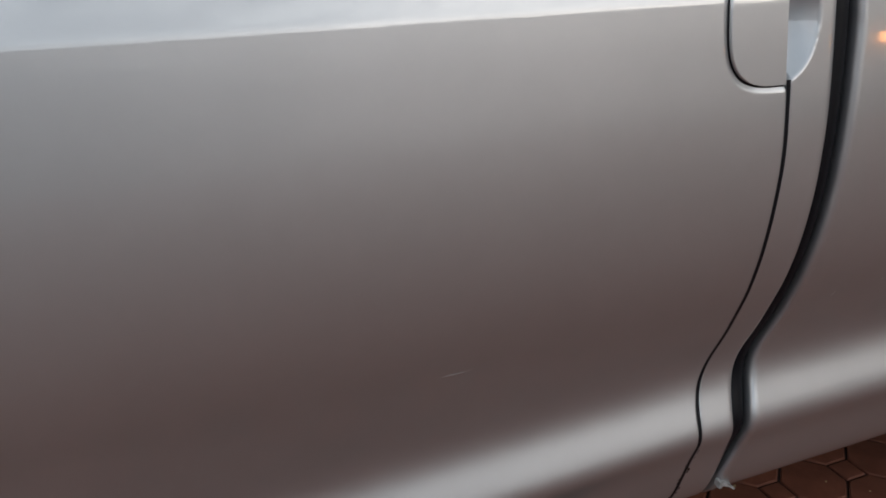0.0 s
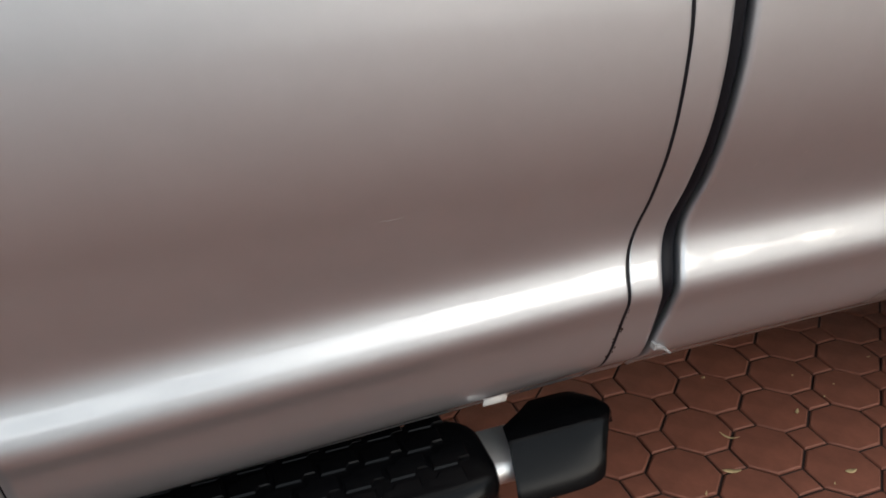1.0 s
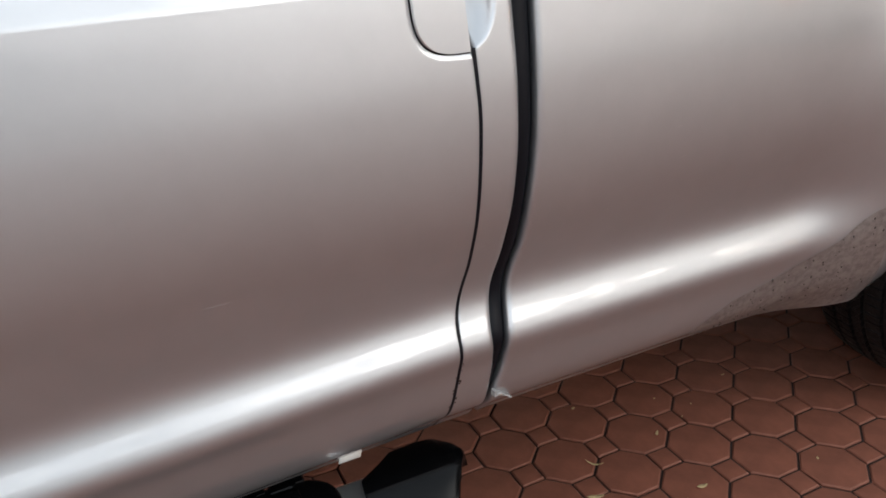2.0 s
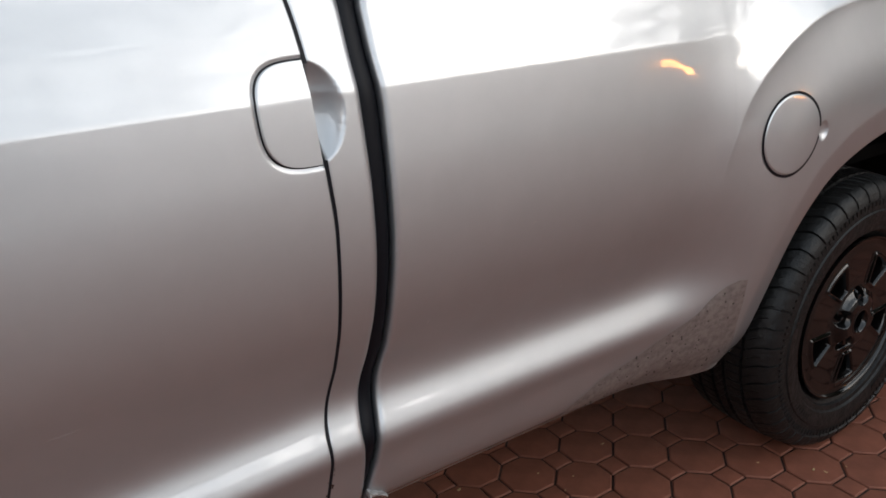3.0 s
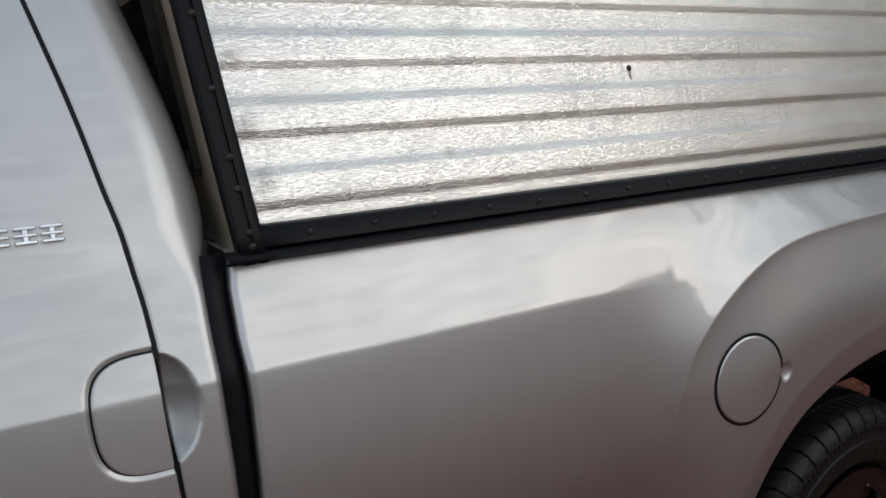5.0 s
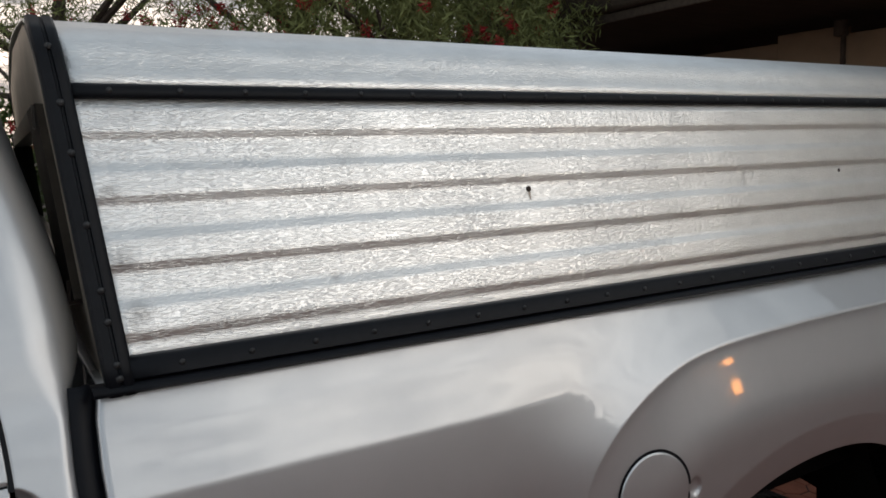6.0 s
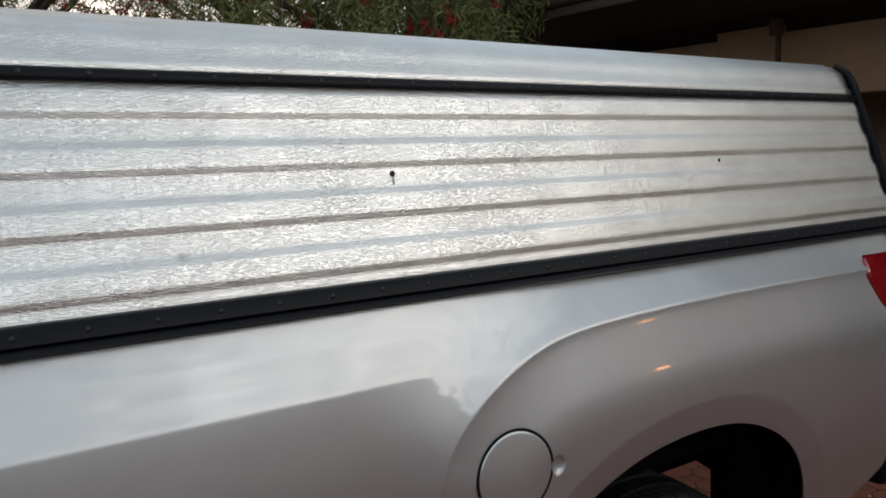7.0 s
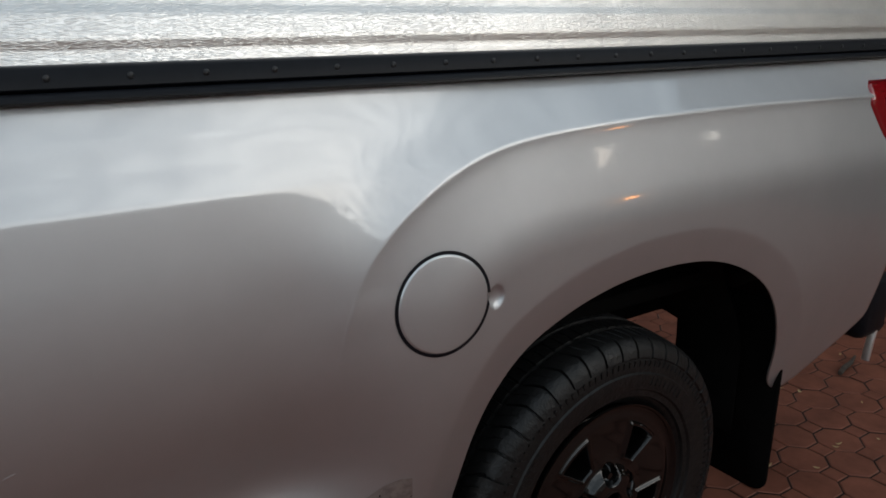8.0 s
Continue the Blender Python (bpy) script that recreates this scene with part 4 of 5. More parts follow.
def rivet(parent, at, r=0.0048):
    bm = bmesh.new()
    bmesh.ops.create_uvsphere(bm, u_segments=8, v_segments=5, radius=r, matrix=Matrix.Translation(at) @ Matrix.Diagonal((1, 0.5, 1, 1)))
    return part("rivet", bm, BLACK_RUBBER, parent, "", True)


for k in range(24):
    x = -1.345 + 0.1005 * k
    if x < 1.10:
        rivet(rail_b, (x, float(can_y(1.404)) - 0.017, 1.404))
    x = -1.395 + 0.1005 * k
    if x < 1.06:
        rivet(rail_t, (x, float(can_y(1.789)) - 0.013, 1.789))
# corner posts
for edge, sx, nm in ((can_front, 1, "front_post"), (can_rear, -1, "rear_post")):
    zz = np.r_[np.linspace(1.372, 1.80, 12)]
    cols = []
    w = 0.035 if sx > 0 else 0.022
    for dx, dy in ((-0.002, 0.010), (-0.002, -0.014), (0.001, -0.018), (w * 0.42, -0.018), (w * 0.46, -0.0145), (w * 0.54, -0.0145), (w * 0.58, -0.018), (w - 0.004, -0.018), (w, -0.014), (w, 0.004)):
        low = np.stack([edge(zz) + sx * dx, can_y(zz) + dy, zz], 1)
        hy = np.array([0.195, 0.205, 0.222, 0.250]); hz = np.array([1.824, 1.847, 1.870, 1.890])
        nrm = np.array([(-1, 0.1), (-0.95, 0.3), (-0.8, 0.6), (-0.5, 0.85)])
        ex = np.full(4, float(edge(1.80))) - (hz - 1.80) * 0.12 * (1 if sx > 0 else 1) + sx * dx
        top = np.stack([ex, hy - nrm[:, 0] * dy * 1.0, hz - nrm[:, 1] * dy * 0.7], 1)
        cols.append(np.r_[low, top])
    pst = grid(nm, cols, BLACK_TRIM, canopy, "black edge trim of the canopy", flip=(sx < 0), thick=0.002, sharp=45)
    mirrored(pst, YC)
    if sx > 0:
        for zz_ in (1.395, 1.413, 1.47, 1.512, 1.601, 1.70, 1.77, 1.85):
            ry = float(can_y(zz_)) - 0.019 if zz_ < 1.80 else 0.188
            rivet(pst, (float(can_front(zz_)) + 0.016, ry, zz_), 0.0055)
# front wall with its window
def canopy_end(xf, name, wx):
    wall = [(y, z_) for y, z_ in ((0.075, 1.38), (0.19, 1.80), (0.24, 1.876), (0.40, 1.910), (0.98, 1.940), (1.56, 1.910), (1.72, 1.876), (1.77, 1.80), (1.885, 1.38))]
    hole = [(0.190, 1.50), (0.262, 1.755), (1.698, 1.755), (1.770, 1.50)]
    bm = bmesh.new()
    vo = [bm.verts.new((float(xf(z_)) + wx, y, z_)) for y, z_ in wall]
    vi = [bm.verts.new((float(xf(z_)) + wx, y, z_)) for y, z_ in hole]
    bm.faces.new([vo[0], vo[1], vi[1], vi[0]])
    bm.faces.new([vo[1], vo[2], vo[3], vo[4], vi[1]])
    bm.faces.new([vo[4], vo[5], vo[6], vo[7], vi[2]])
    bm.faces.new([vi[1], vo[4], vi[2]])
    bm.faces.new([vo[7], vo[8], vi[3], vi[2]])
    bm.faces.new([vo[8], vo[0], vi[0], vi[3]])
    ob = part(name, bm, END_ALU, canopy, "aluminium end wall of the canopy")
    md = ob.modifiers.new("thickness", "SOLIDIFY")
    md.thickness = 0.004
    bm = bmesh.new()
    for (y0, z0), (y1, z1) in zip(hole, hole[1:] + hole[:1]):
        a, b = Vector((float(xf(z0)) + wx, y0, z0)), Vector((float(xf(z1)) + wx, y1, z1))
        d = (b - a)
        m = Matrix.Translation((a + b) / 2) @ d.to_track_quat("X", "Z").to_matrix().to_4x4() @ Matrix.Diagonal((d.length + 0.03, 0.035, 0.035, 1))
        bmesh.ops.create_cube(bm, size=1, matrix=m)
    win = part("window_frame", bm, BRONZE, ob, "dark anodised window frame")
    bm = bmesh.new()
    bm.faces.new([bm.verts.new((float(xf(z_)) + wx + 0.004, y, z_)) for y, z_ in hole])
    pane = part("pane", bm, CLEAR_GLASS, ob, "clear sliding pane")
    md = pane.modifiers.new("thickness", "SOLIDIFY")
    md.thickness = 0.004
    return ob


# the peach sky's warm cast is mixed into this sheet's base colour
END_ALU = bumped(mottle(material("peach_lit_end_sheet", (0.64, 0.56, 0.46), 0.5, 0.75), 14, 0.25), 170, 0.6, 0.001)
BRONZE = mottle(material("dark_anodised", (0.045, 0.040, 0.036), 0.32, 0.7), 30, 0.4)
CLEAR_GLASS = material("clear_glass", (0.9, 0.95, 0.92), 0.02)
CLEAR_GLASS.node_tree.nodes["Principled BSDF"].inputs["Transmission Weight"].default_value = 1.0
canopy_end(can_front, "front_wall", 0.0)
canopy_end(can_rear, "rear_hatch", -0.01)

# the shell sits slightly out of square on the bed
for ob in list(canopy.children) + [q for c in canopy.children for q in c.children]:
    for vert in ob.data.vertices:
        vert.co.x += 0.034 * max(vert.co.y - 0.19, 0)

# ---- setting: ground, houses, trees ----
ground = link_mesh("ground", [(-900, -900, -0.03), (900, -900, -0.03), (900, 900, -0.03), (-900, 900, -0.03)], [(0, 1, 2, 3)], EARTH)
tagged(ground, "bare reddish earth reaching the horizon", "ground", kind="structure")
pavement = link_mesh("pavement", [(-9, -8.6, -0.006), (4.6, -8.6, -0.006), (4.6, 6, -0.006), (-9, 6, -0.006), (-9, -8.6, -0.029), (4.6, -8.6, -0.029), (4.6, 6, -0.029), (-9, 6, -0.029)],
                     [(0, 1, 2, 3), (0, 4, 5, 1), (1, 5, 6, 2), (2, 6, 7, 3), (3, 7, 4, 0)], JOINT)
tagged(pavement, "terracotta octagon and square paver driveway with sandy joints", "pavement", kind="structure")

# unseen pale house, added so the flank below its crease reflects something bright
house = thing("house_across", "unseen pale house with a straight eave, added for the paint to reflect", "house")
HY = -8.6
boxed("wall", (-30, HY - 3, 0), (10.2, HY, 2.62), WALL_PALE, house, "pale rendered wall", bevel=0.01)
boxed("eave", (-30.3, HY - 3.3, 2.62), (10.4, HY + 0.25, 2.78), WALL_PALE, house, "pale eave board", bevel=0.01)

# unseen fence, added as a dark mass for the rear arch to reflect
fence = thing("boundary_fence", "unseen tall dark timber fence, added to darken the rear flank's reflections", "fence")
for k_ in range(5):
    fy = HY - 0.3 + 1.45 * k_
    boxed("fence_panel", (10.0, fy, 0), (10.06, fy + 1.41, 2.70), EAVE_BROWN, fence, "dark timber fence panel", bevel=0.01)
    boxed("fence_post", (9.97, fy + 1.415, 0), (10.09, fy + 1.445, 2.76), EAVE_BROWN, fence, bevel=0.004)

carport = thing("neighbour_house", "tan panelled wall under a deep dark timber eave behind the truck", "house")
BX = 4.82
for y0_, y1_, top_ in ((-0.6, 1.65, 2.57), (1.67, 2.90, 2.57), (2.93, 3.55, 2.64), (3.553, 6.2, 2.57)):
    boxed("beam_panel", (BX, y0_, 2.02), (BX + 0.12, y1_, top_), WALL_TAN, carport, "tan beam panel", bevel=0.006)
boxed("joint_post", (BX - 0.03, 2.898, 2.02), (BX + 0.02, 2.932, 2.62), EAVE_BROWN, carport, "dark joint post", bevel=0.004)
boxed("bracket", (BX - 0.09, 2.87, 2.55), (BX - 0.01, 2.96, 2.68), EAVE_BROWN, carport, "dark bracket under the eave", bevel=0.006)
for py in (0.2, 5.9):
    boxed("post", (BX - 0.02, py, 0), (BX + 0.14, py + 0.16, 2.02), WALL_TAN, carport, "tan carport post", bevel=0.006)
boxed("rear_wall", (BX + 2.6, -0.9, 0), (BX + 2.8, 6.2, 2.75), WALL_TAN, carport, "tan wall deep in the carport's shade", bevel=0.006)
boxed("side_wall", (BX + 0.14, 6.2, 0), (BX + 2.8, 6.35, 2.75), WALL_TAN, carport, "tan side wall of the carport", bevel=0.006)
boxed("eave", (3.35, -0.9, 2.76), (9.0, 6.6, 2.84), EAVE_BROWN, carport, "dark timber eave", bevel=0.01)
boxed("roof", (3.30, -0.9, 2.845), (9.0, 6.6, 3.9), EAVE_BROWN, carport, "dark roof edge", bevel=0.05)


def leaf_cloud(n, centre, size, length, width, rng, droop=0.4):
    verts, faces = [], []
    for i in range(n):
        d = Vector((rng.gauss(0, 1), rng.gauss(0, 1), rng.gauss(0, 1)))
        d = d.normalized() * rng.random() ** 0.45
        c = Vector(centre) + Vector((d.x * size[0], d.y * size[1], d.z * size[2]))
        a = Vector((rng.gauss(0, 1), rng.gauss(0, 1), rng.gauss(-droop, 0.7))).normalized()
        b = a.cross(Vector((rng.gauss(0, 1), rng.gauss(0, 1), rng.gauss(0, 1)))).normalized()
        L, w = length * rng.uniform(0.6, 1.3), width * rng.uniform(0.7, 1.3)
        k = len(verts)
        verts += [c, c + a * L * 0.5 + b * w, c + a * L, c + a * L * 0.5 - b * w]
        faces.append((k, k + 1, k + 2, k + 3))
    return verts, faces


def clumped(rng, n_clumps, per, centre, size, spread, length, width, droop=0.4):
    V, F = [], []
    for _ in range(n_clumps):
        d = Vector((rng.gauss(0, 1), rng.gauss(0, 1), rng.gauss(0, 1))).normalized() * rng.random() ** 0.5
        c = (centre[0] + d.x * size[0], centre[1] + d.y * size[1], centre[2] + d.z * size[2])
        v, f = leaf_cloud(per, c, (spread,) * 3, length, width, rng, droop)
        k = len(V)
        V += v
        F += [tuple(i + k for i in q) for q in f]
    return V, F


def bottlebrush(at, height, reach, seed, name="bottlebrush_tree", clumps=220, per=60):
    rng = random.Random(seed)
    t = thing(name, "bottlebrush tree with narrow leaves and red brush flowers behind the truck", "tree")
    x, y = at
    pts = [(x, y, 0), (x + 0.05, y, height * 0.25), (x - 0.05, y + 0.05, height * 0.5), (x + 0.1, y, height * 0.75)]
    tube("trunk", pts, [0.13, 0.11, 0.08, 0.04], BARK, t)
    for k in range(14):
        a = rng.uniform(0, 6.28)
        z0 = height * rng.uniform(0.22, 0.6)
        r = reach * rng.uniform(0.5, 0.95)
        tube("limb", [(x, y, z0), (x + r * 0.45 * math.cos(a), y + r * 0.45 * math.sin(a), z0 + 0.45), (x + r * math.cos(a), y + r * math.sin(a), z0 + rng.uniform(0.5, 1.3))], [0.05, 0.032, 0.012], BARK, t, n=7)
    v, f = clumped(rng, clumps, per, (x, y, height * 0.66), (reach, reach * 0.8, height * 0.34), 0.22, 0.11, 0.006, 0.9)
    link_mesh("crown", v, f, LEAF, t, "drooping narrow green leaves")
    V, F = [], []
    for _ in range(150):
        d = Vector((rng.gauss(0, 1), rng.gauss(0, 1), rng.gauss(0, 1))).normalized() * rng.uniform(0.5, 1.0)
        c = Vector((x + d.x * reach, y + d.y * reach * 0.8, height * 0.66 + d.z * height * 0.33))
        vv, ff = leaf_cloud(70, c, (0.034, 0.034, 0.07), 0.04, 0.006, rng, 0)
        k = len(V)
        V += vv
        F += [tuple(i + k for i in q) for q in ff]
    link_mesh("flower", V, F, FLOWER, t, "red brush flowers")
    return t


bottlebrush((1.2, 6.0), 4.9, 2.2, 3, clumps=250, per=56)
bottlebrush((1.75, 4.9), 4.5, 1.75, 8, clumps=560, per=70)
bottlebrush((-3.0, 8.4), 5.2, 2.6, 5, clumps=90, per=40)
bottlebrush((-0.7, 7.2), 4.9, 2.2, 13, clumps=150, per=44)

def broad_tree(at, height, reach, seed, clumps=260):
    rng = random.Random(seed)
    t = thing("shade_tree", "unseen dark leafy tree, added to darken the reflected low sky", "tree")
    x, y = at
    tube("trunk", [(x, y, 0), (x + 0.1, y, height * 0.3), (x, y + 0.1, height * 0.6)], [0.3, 0.24, 0.12], BARK, t)
    for k in range(7):
        a = k * 0.9 + rng.random()
        tube("limb", [(x, y, height * 0.35), (x + reach * 0.4 * math.cos(a), y + reach * 0.4 * math.sin(a), height * 0.55), (x + reach * 0.75 * math.cos(a), y + reach * 0.75 * math.sin(a), height * 0.7)], [0.12, 0.08, 0.03], BARK, t, n=7)
    v, f = clumped(rng, clumps, 60, (x, y, height * 0.60), (reach, reach, height * 0.40), 0.65, 0.42, 0.11, 0.2)
    link_mesh("crown", v, f, LEAF_DARK, t, "dense dark leaves")
    return t


def palm(at, height, seed):
    """Thin trunk with a head of drooping feathered fronds."""
    rng = random.Random(seed)
    t = thing("palm_tree", "slender palm tree beyond the house across", "tree")
    x, y = at
    tube("trunk", [(x, y, 0), (x + 0.15, y, height * 0.5), (x + 0.1, y, height)], [0.16, 0.11, 0.08], BARK, t)
    for k in range(13):
        a, up = k * 2.4 + rng.random() * 0.5, rng.uniform(0.1, 1.1)
        V, F = [], []
        for q in range(14):
            u = q / 13
            px, pz = 1.75 * u, up * 1.3 * u - (0.9 + 0.5 * up) * u * u
            for sd in (-1, 1):
                i0, wl_ = len(V), 0.42 * math.sin(math.pi * (0.15 + 0.8 * u))
                for f_, w_, dz_ in ((px, 0.0, 0.0), (px + 0.10, 0.0, 0.0), (px + 0.26, sd * wl_, -0.20)):
                    V.append((x + 0.1 + f_ * math.cos(a) - w_ * math.sin(a), y + f_ * math.sin(a) + w_ * math.cos(a), height + pz + dz_))
                F.append((i0, i0 + 1, i0 + 2))
        link_mesh("frond", V, F, LEAF_DARK, t, "drooping feathered frond")
    return t


palm((16.8, -13.5), 10.4, 22)
# unseen trees, added to block low sky and break up the reflected eave line
for at_, h_, r_, sd_ in (((13.5, -5.6), 9.5, 3.6, 41), ((14.5, -0.8), 9.0, 3.6, 42), ((3.0, -12.9), 3.9, 2.6, 31), ((7.4, -13.1), 4.1, 2.9, 32), ((28, -6), 13.5, 5.2, 23), ((11.5, -14.5), 5.0, 2.2, 24), ((30, 1), 13.0, 5.0, 25), ((21, -18), 9.0, 4.0, 26)):
    broad_tree(at_, h_, r_, sd_, 300 if sd_ > 40 else 90)
hedge_rng = random.Random(11)
v, f = clumped(hedge_rng, 700, 60, (-3.5, 9.2, 1.25), (6.5, 0.8, 1.50), 0.28, 0.09, 0.022, 0.0)
tagged(link_mesh("hedge", v, f, mottle(material("garden_hedge_leaf", (0.085, 0.14, 0.035), 0.6, spec=0.2), 4, 0.5)), "dense green hedge beyond the truck", "hedge", kind="stuff")

# unseen hedge, added as a dark strip for the left of the door to reflect
v, f = clumped(hedge_rng, 800, 60, (-7.0, -7.9, 1.15), (6.2, 0.6, 1.30), 0.3, 0.10, 0.026, 0.0)
tagged(link_mesh("hedge", v, f, LEAF_DARK), "unseen dark leafy hedge, added to darken reflections in the door's left side", "hedge", kind="stuff")

# lamp on the house across, glowing orange
lx = 8.8
lantern = thing("wall_lantern", "small orange glowing wall lantern on the house", "wall lamp")
boxed("backplate", (lx - 0.16, HY, 1.16), (lx + 0.16, HY + 0.03, 1.48), BLACK_TRIM, lantern)
boxed("shade", (lx - 0.12, HY + 0.031, 1.22), (lx + 0.12, HY + 0.18, 1.40), LAMP_GLOW, lantern, "glowing orange glass")

# ---- pavers ----
OX, OY, OT, OS = -0.0442, -0.0100, -0.790, 0.159


def paver_mesh(name, sides, circum, turn, h=0.0):
    verts = []
    for r, zz in ((circum - 0.0035, -0.020), (circum - 0.0035, -0.003), (circum - 0.0075, 0.0)):
        verts += [(r * math.cos(turn + 2 * math.pi * k / sides), r * math.sin(turn + 2 * math.pi * k / sides), zz) for k in range(sides)]
    faces = [(j * sides + k, j * sides + (k + 1) % sides, (j + 1) * sides + (k + 1) % sides, (j + 1) * sides + k) for j in range(2) for k in range(sides)]
    faces.append(tuple(range(2 * sides, 3 * sides)))
    me = bpy.data.meshes.new(name)
    me.from_pydata(verts, [], faces)
    me.materials.append(PAVER)
    me.update()
    return me, np.array(verts), faces


edge_ = OS / (1 + math.sqrt(2))
oct_r = edge_ / (2 * math.sin(math.pi / 8))
sq_r = edge_ / math.sqrt(2)
oct_me, oct_v, oct_f = paver_mesh("octagon_paver", 8, oct_r, OT + math.pi / 8)
sq_me, sq_v, sq_f = paver_mesh("square_paver", 4, sq_r, OT)
rest_v, rest_f = [], []
prng = random.Random(4)
co, si = math.cos(OT), math.sin(OT)
spots = []
for i in range(-90, 110):
    for j in range(-110, 90):
        for kind_, (a, b) in (("o", (i + 0.5, j + 0.5)), ("s", (i, j))):
            x, y = OX + OS * (a * co - b * si), OY + OS * (a * si + b * co)
            if -6.0 < x < 4.5 and -8.5 < y < 4.2:
                spots.append((math.hypot(x + 0.75, (y - 0.15) * 1.6), kind_, x, y))
spots.sort()
for n_, (d, kind_, x, y) in enumerate(spots):
    dz, tx, ty = prng.uniform(-0.0012, 0.0012), prng.uniform(-0.008, 0.008), prng.uniform(-0.008, 0.008)
    if n_ < 300:
        ob = new("paver", oct_me if kind_ == "o" else sq_me)
        ob.parent = pavement
        ob.matrix_world = Matrix.Translation((x, y, dz)) @ Euler((tx, ty, 0)).to_matrix().to_4x4()
    else:
        vv, ff = (oct_v, oct_f) if kind_ == "o" else (sq_v, sq_f)
        k = len(rest_v)
        rest_v += [(px + x, py + y, pz + dz + px * ty + py * tx) for px, py, pz in vv[len(vv) // 3:]]
        rest_f += [tuple(q + k - len(vv) // 3 for q in f_) for f_ in ff if min(f_) >= len(vv) // 3]
tagged(link_mesh("paver_field", rest_v, rest_f, PAVER, pavement), "terracotta pavers further off", kind="stuff")

# ---- marks and small things ----
def disc_on(name, at, r, normal_y, mat, parent, label, h=0.002):
    bm = bmesh.new()
    bmesh.ops.create_uvsphere(bm, u_segments=14, v_segments=8, radius=1, matrix=Matrix.Translation(at) @ Matrix.Diagonal((r, h, r * 1.15, 1)))
    return part(name, bm, mat, parent, label, True)


RUST = mottle(material("rust_stain", (0.05, 0.032, 0.024), 0.8), 60, 0.4)
disc_on("screw_hole", (-0.668, float(can_y(1.612)) - 0.0004, 1.612), 0.0058, 0, RUST, side, "rusty screw hole")
link_mesh("rust_streak", [(-0.671, float(can_y(1.607)) - 0.0009, 1.607), (-0.665, float(can_y(1.607)) - 0.0009, 1.607), (-0.6665, float(can_y(1.592)) - 0.0009, 1.592), (-0.6685, float(can_y(1.592)) - 0.0009, 1.592)], [(0, 3, 2, 1)], mottle(material("rust_run", (0.42, 0.36, 0.31), 0.5, 0.6), 90, 0.4), side, "faint rust run")
disc_on("screw_hole", (0.330, float(can_y(1.612)) - 0.0004, 1.612), 0.0045, 0, RUST, side, "rusty screw hole")
# torn plastic clip at the bottom of the slot
bm = bmesh.new()
for (x0, x1, z0, z1, rot) in ((-1.512, -1.494, 0.491, 0.4945, 0.2), (-1.497, -1.478, 0.482, 0.485, 0.5), (-1.512, -1.507, 0.490, 0.502, 0.0), (-1.480, -1.468, 0.470, 0.473, 0.7)):
    y = float(flank((z0 + z1) / 2)) - 0.004
    m = Matrix.Translation(((x0 + x1) / 2, y, (z0 + z1) / 2)) @ Matrix.Rotation(rot, 4, "Y") @ Matrix.Diagonal((x1 - x0, 0.012, z1 - z0, 1))
    bmesh.ops.create_cube(bm, size=1, matrix=m)
part("torn_clip", bm, mottle(material("milky_plastic", (0.42, 0.41, 0.40), 0.25), 80, 0.5), truck, "torn milky plastic clip")
# scratches and chips in the paint
SCRATCH = material("bare_scratch", (0.50, 0.50, 0.50), 0.5, 0.5)
srng = random.Random(9)
marks = [(-1.389, 0.822, 0.010, 1.2), (-1.18, 0.965, 0.012, 0.1), (-1.16, 0.905, 0.018, 0.3), (-1.08, 0.80, 0.008, 0.4), (-1.30, 0.83, 0.007, 0.2)]
for x, z_, ln, an in marks:
    n_ = 8
    vs, fs = [], []
    for k in range(n_):
        t = (k / (n_ - 1) - 0.5) * ln
        px, pz = x + t * math.cos(an), z_ + t * math.sin(an) + srng.uniform(-0.0006, 0.0006)
        wdt = 0.0008 * math.sin(math.pi * (k + 0.4) / n_)
        py = float(bed_y(px, pz)) - 0.0006
        vs += [(px, py, pz - wdt), (px, py, pz + wdt)]
    fs = [(2 * k, 2 * k + 2, 2 * k + 3, 2 * k + 1) for k in range(n_ - 1)]
    link_mesh("scratch", vs, fs, SCRATCH, bed_side, "fine pale scratch")
for x, z_, ln, an in [(-1.97, 0.835, 0.05, 0.05), (-2.06, 0.755, 0.016, -0.4), (-1.72, 0.78, 0.005, 0)]:
    n_ = 8
    vs = []
    for k in range(n_):
        t = (k / (n_ - 1) - 0.5) * ln
        px, pz = x + t * math.cos(an), z_ + t * math.sin(an) + srng.uniform(-0.001, 0.001)
        wdt = 0.0004 * math.sin(math.pi * (k + 0.4) / n_)
        py = float(flank(pz)) - 0.0006
        vs += [(px, py, pz - wdt), (px, py, pz + wdt)]
    link_mesh("scratch", vs, [(2 * k, 2 * k + 2, 2 * k + 3, 2 * k + 1) for k in range(n_ - 1)], SCRATCH, rear_door, "fine pale scratch")


# chipped, rusty paint along the foot of the shut line
crng = random.Random(15)
for k in range(11):
    z_ = 0.492 + 0.011 * k + crng.uniform(-0.003, 0.003)
    cx0 = float(line_x(DOOR_LINE, z_)) + crng.choice((-0.0048, 0.0046))
    r_ = crng.uniform(0.0012, 0.0034) * (1.0 if k < 7 else 0.6)
    vs = []
    for q in range(9):
        a_ = 2 * math.pi * q / 9
        rq = r_ * crng.uniform(0.5, 1.1)
        pz = z_ + 1.5 * rq * math.sin(a_)
        vs.append((cx0 + rq * math.cos(a_), float(flank(pz)) - 0.0007, pz))
    link_mesh("paint_chip", vs, [tuple(range(9))], RUST, rear_door, "rusty paint chip")


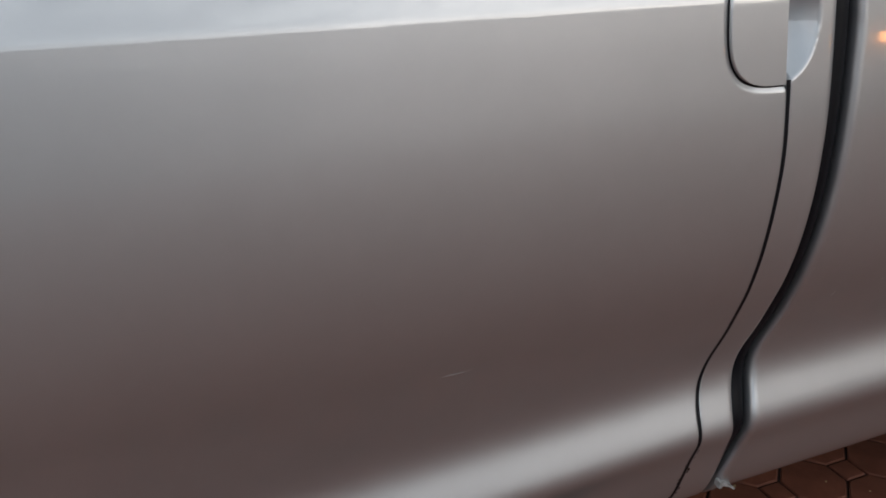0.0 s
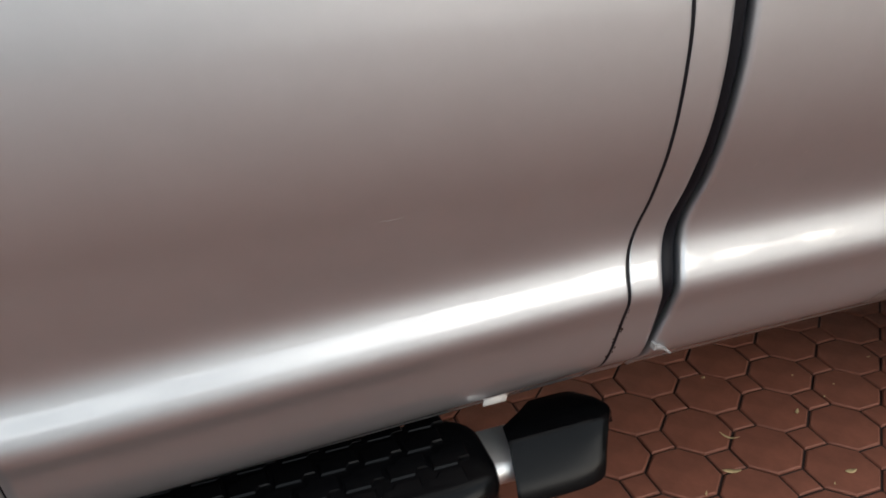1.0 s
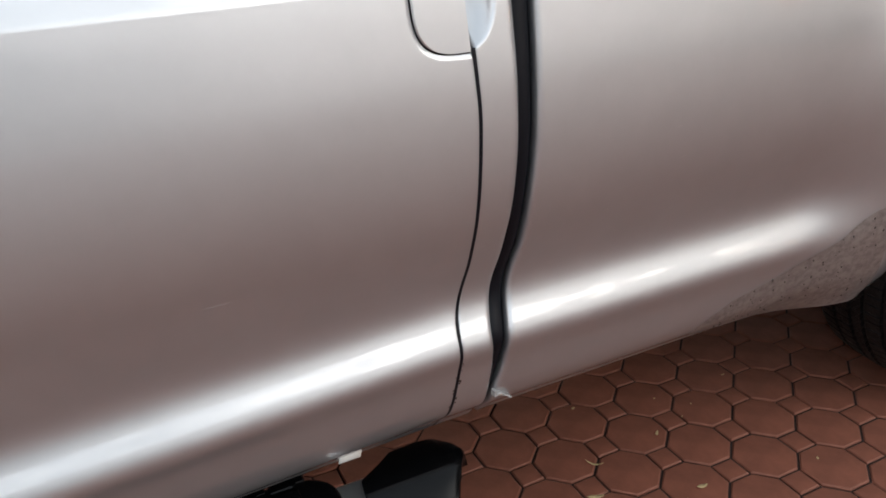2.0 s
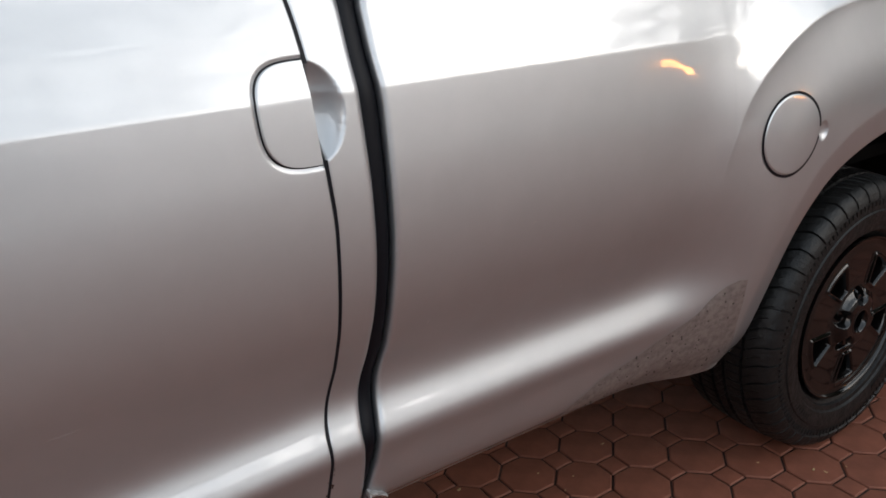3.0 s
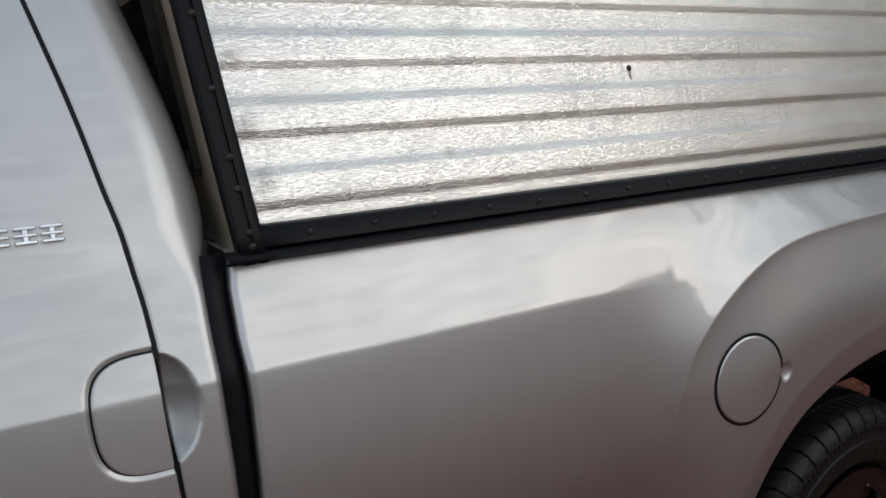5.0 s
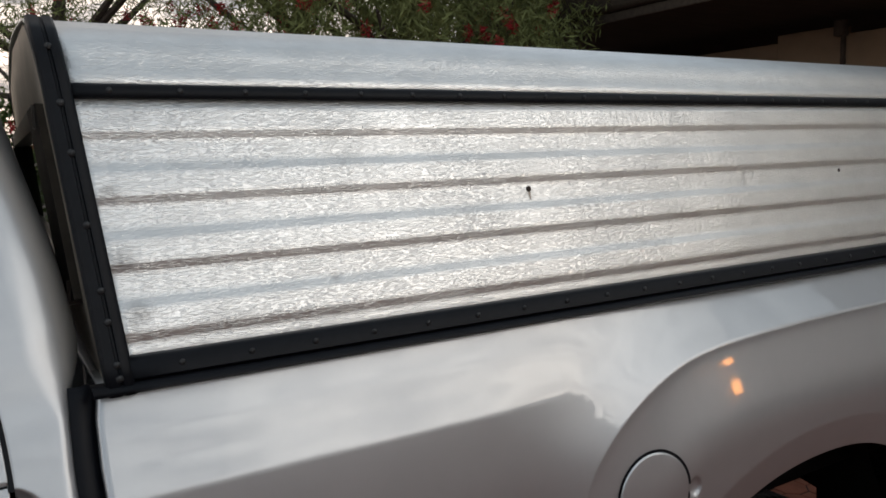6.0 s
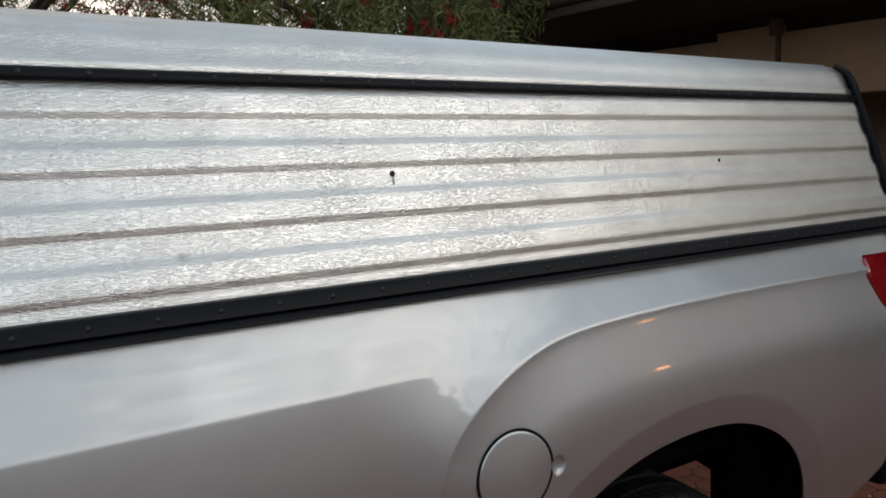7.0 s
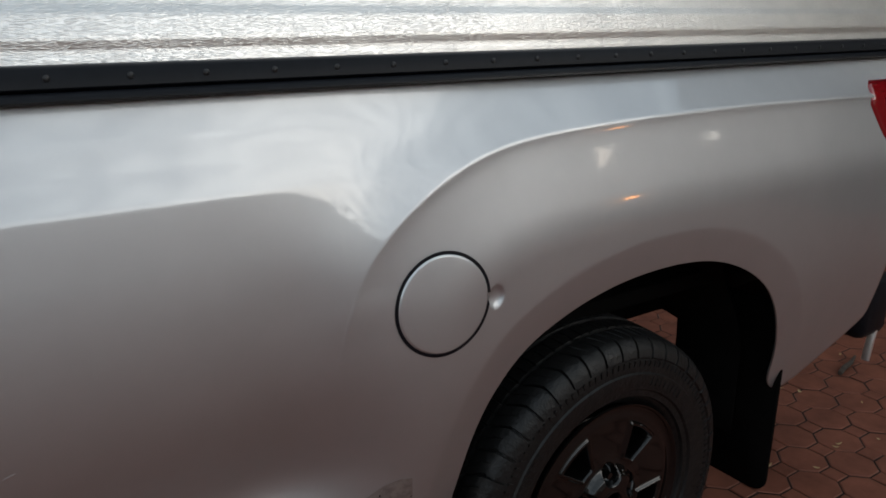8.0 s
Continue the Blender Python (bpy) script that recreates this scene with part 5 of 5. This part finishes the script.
def dry_leaf(x, y, ln, w, turn, curl):
    vs, fs = [], []
    n_ = 9
    for k in range(n_):
        t = k / (n_ - 1)
        ww = w * math.sin(math.pi * min(max(t, 0.03), 0.97)) ** 0.7
        zz = 0.002 + curl * 0.12 * ln * (t - 0.5) ** 2
        px, b = (t - 0.5) * ln, 0.15 * w * math.sin(t * 5)
        for sd in (-1, 0, 1):
            xx, yy = px, sd * ww + b
            vs.append((x + xx * math.cos(turn) - yy * math.sin(turn), y + xx * math.sin(turn) + yy * math.cos(turn), zz + 0.2 * abs(sd) * ww))
    for k in range(n_ - 1):
        for q in (0, 1):
            a = k * 3 + q
            fs.append((a, a + 3, a + 4, a + 1))
    ob = link_mesh("dry_leaf", vs, fs, DRY_LEAF, None, "", True)
    md = ob.modifiers.new("thickness", "SOLIDIFY")
    md.thickness = 0.0006
    return tagged(ob, "small curled dry leaf lying on the pavers", "leaf", "fallen leaves")


dry_leaf(-1.114, 0.281, 0.045, 0.003, -0.75, 8)
dry_leaf(-1.180, 0.185, 0.042, 0.006, -0.35, 4)
dry_leaf(-0.936, 0.091, 0.028, 0.006, -0.1, 6)
dry_leaf(-0.90, 0.30, 0.020, 0.004, 0.8, 6)
dry_leaf(-1.03, 0.50, 0.012, 0.004, 0.3, 6)
lrng = random.Random(31)
for _ in range(46):
    dry_leaf(lrng.uniform(0.9, 3.2), lrng.uniform(-0.2, 1.6), lrng.uniform(0.012, 0.04), lrng.uniform(0.002, 0.006), lrng.uniform(0, 6.28), lrng.uniform(2, 8))
for _ in range(22):
    dry_leaf(lrng.uniform(-1.3, 0.6), lrng.uniform(-0.3, 0.5), lrng.uniform(0.005, 0.014), lrng.uniform(0.0012, 0.003), lrng.uniform(0, 6.28), lrng.uniform(2, 8))
twig = tube("twig", [(1.92, 0.49, 0.012), (1.98, 0.505, 0.016), (2.06, 0.52, 0.012), (2.14, 0.545, 0.014)], [0.010, 0.012, 0.010, 0.005], BARK)
tagged(twig, "short black twig lying on the pavers", "twig")
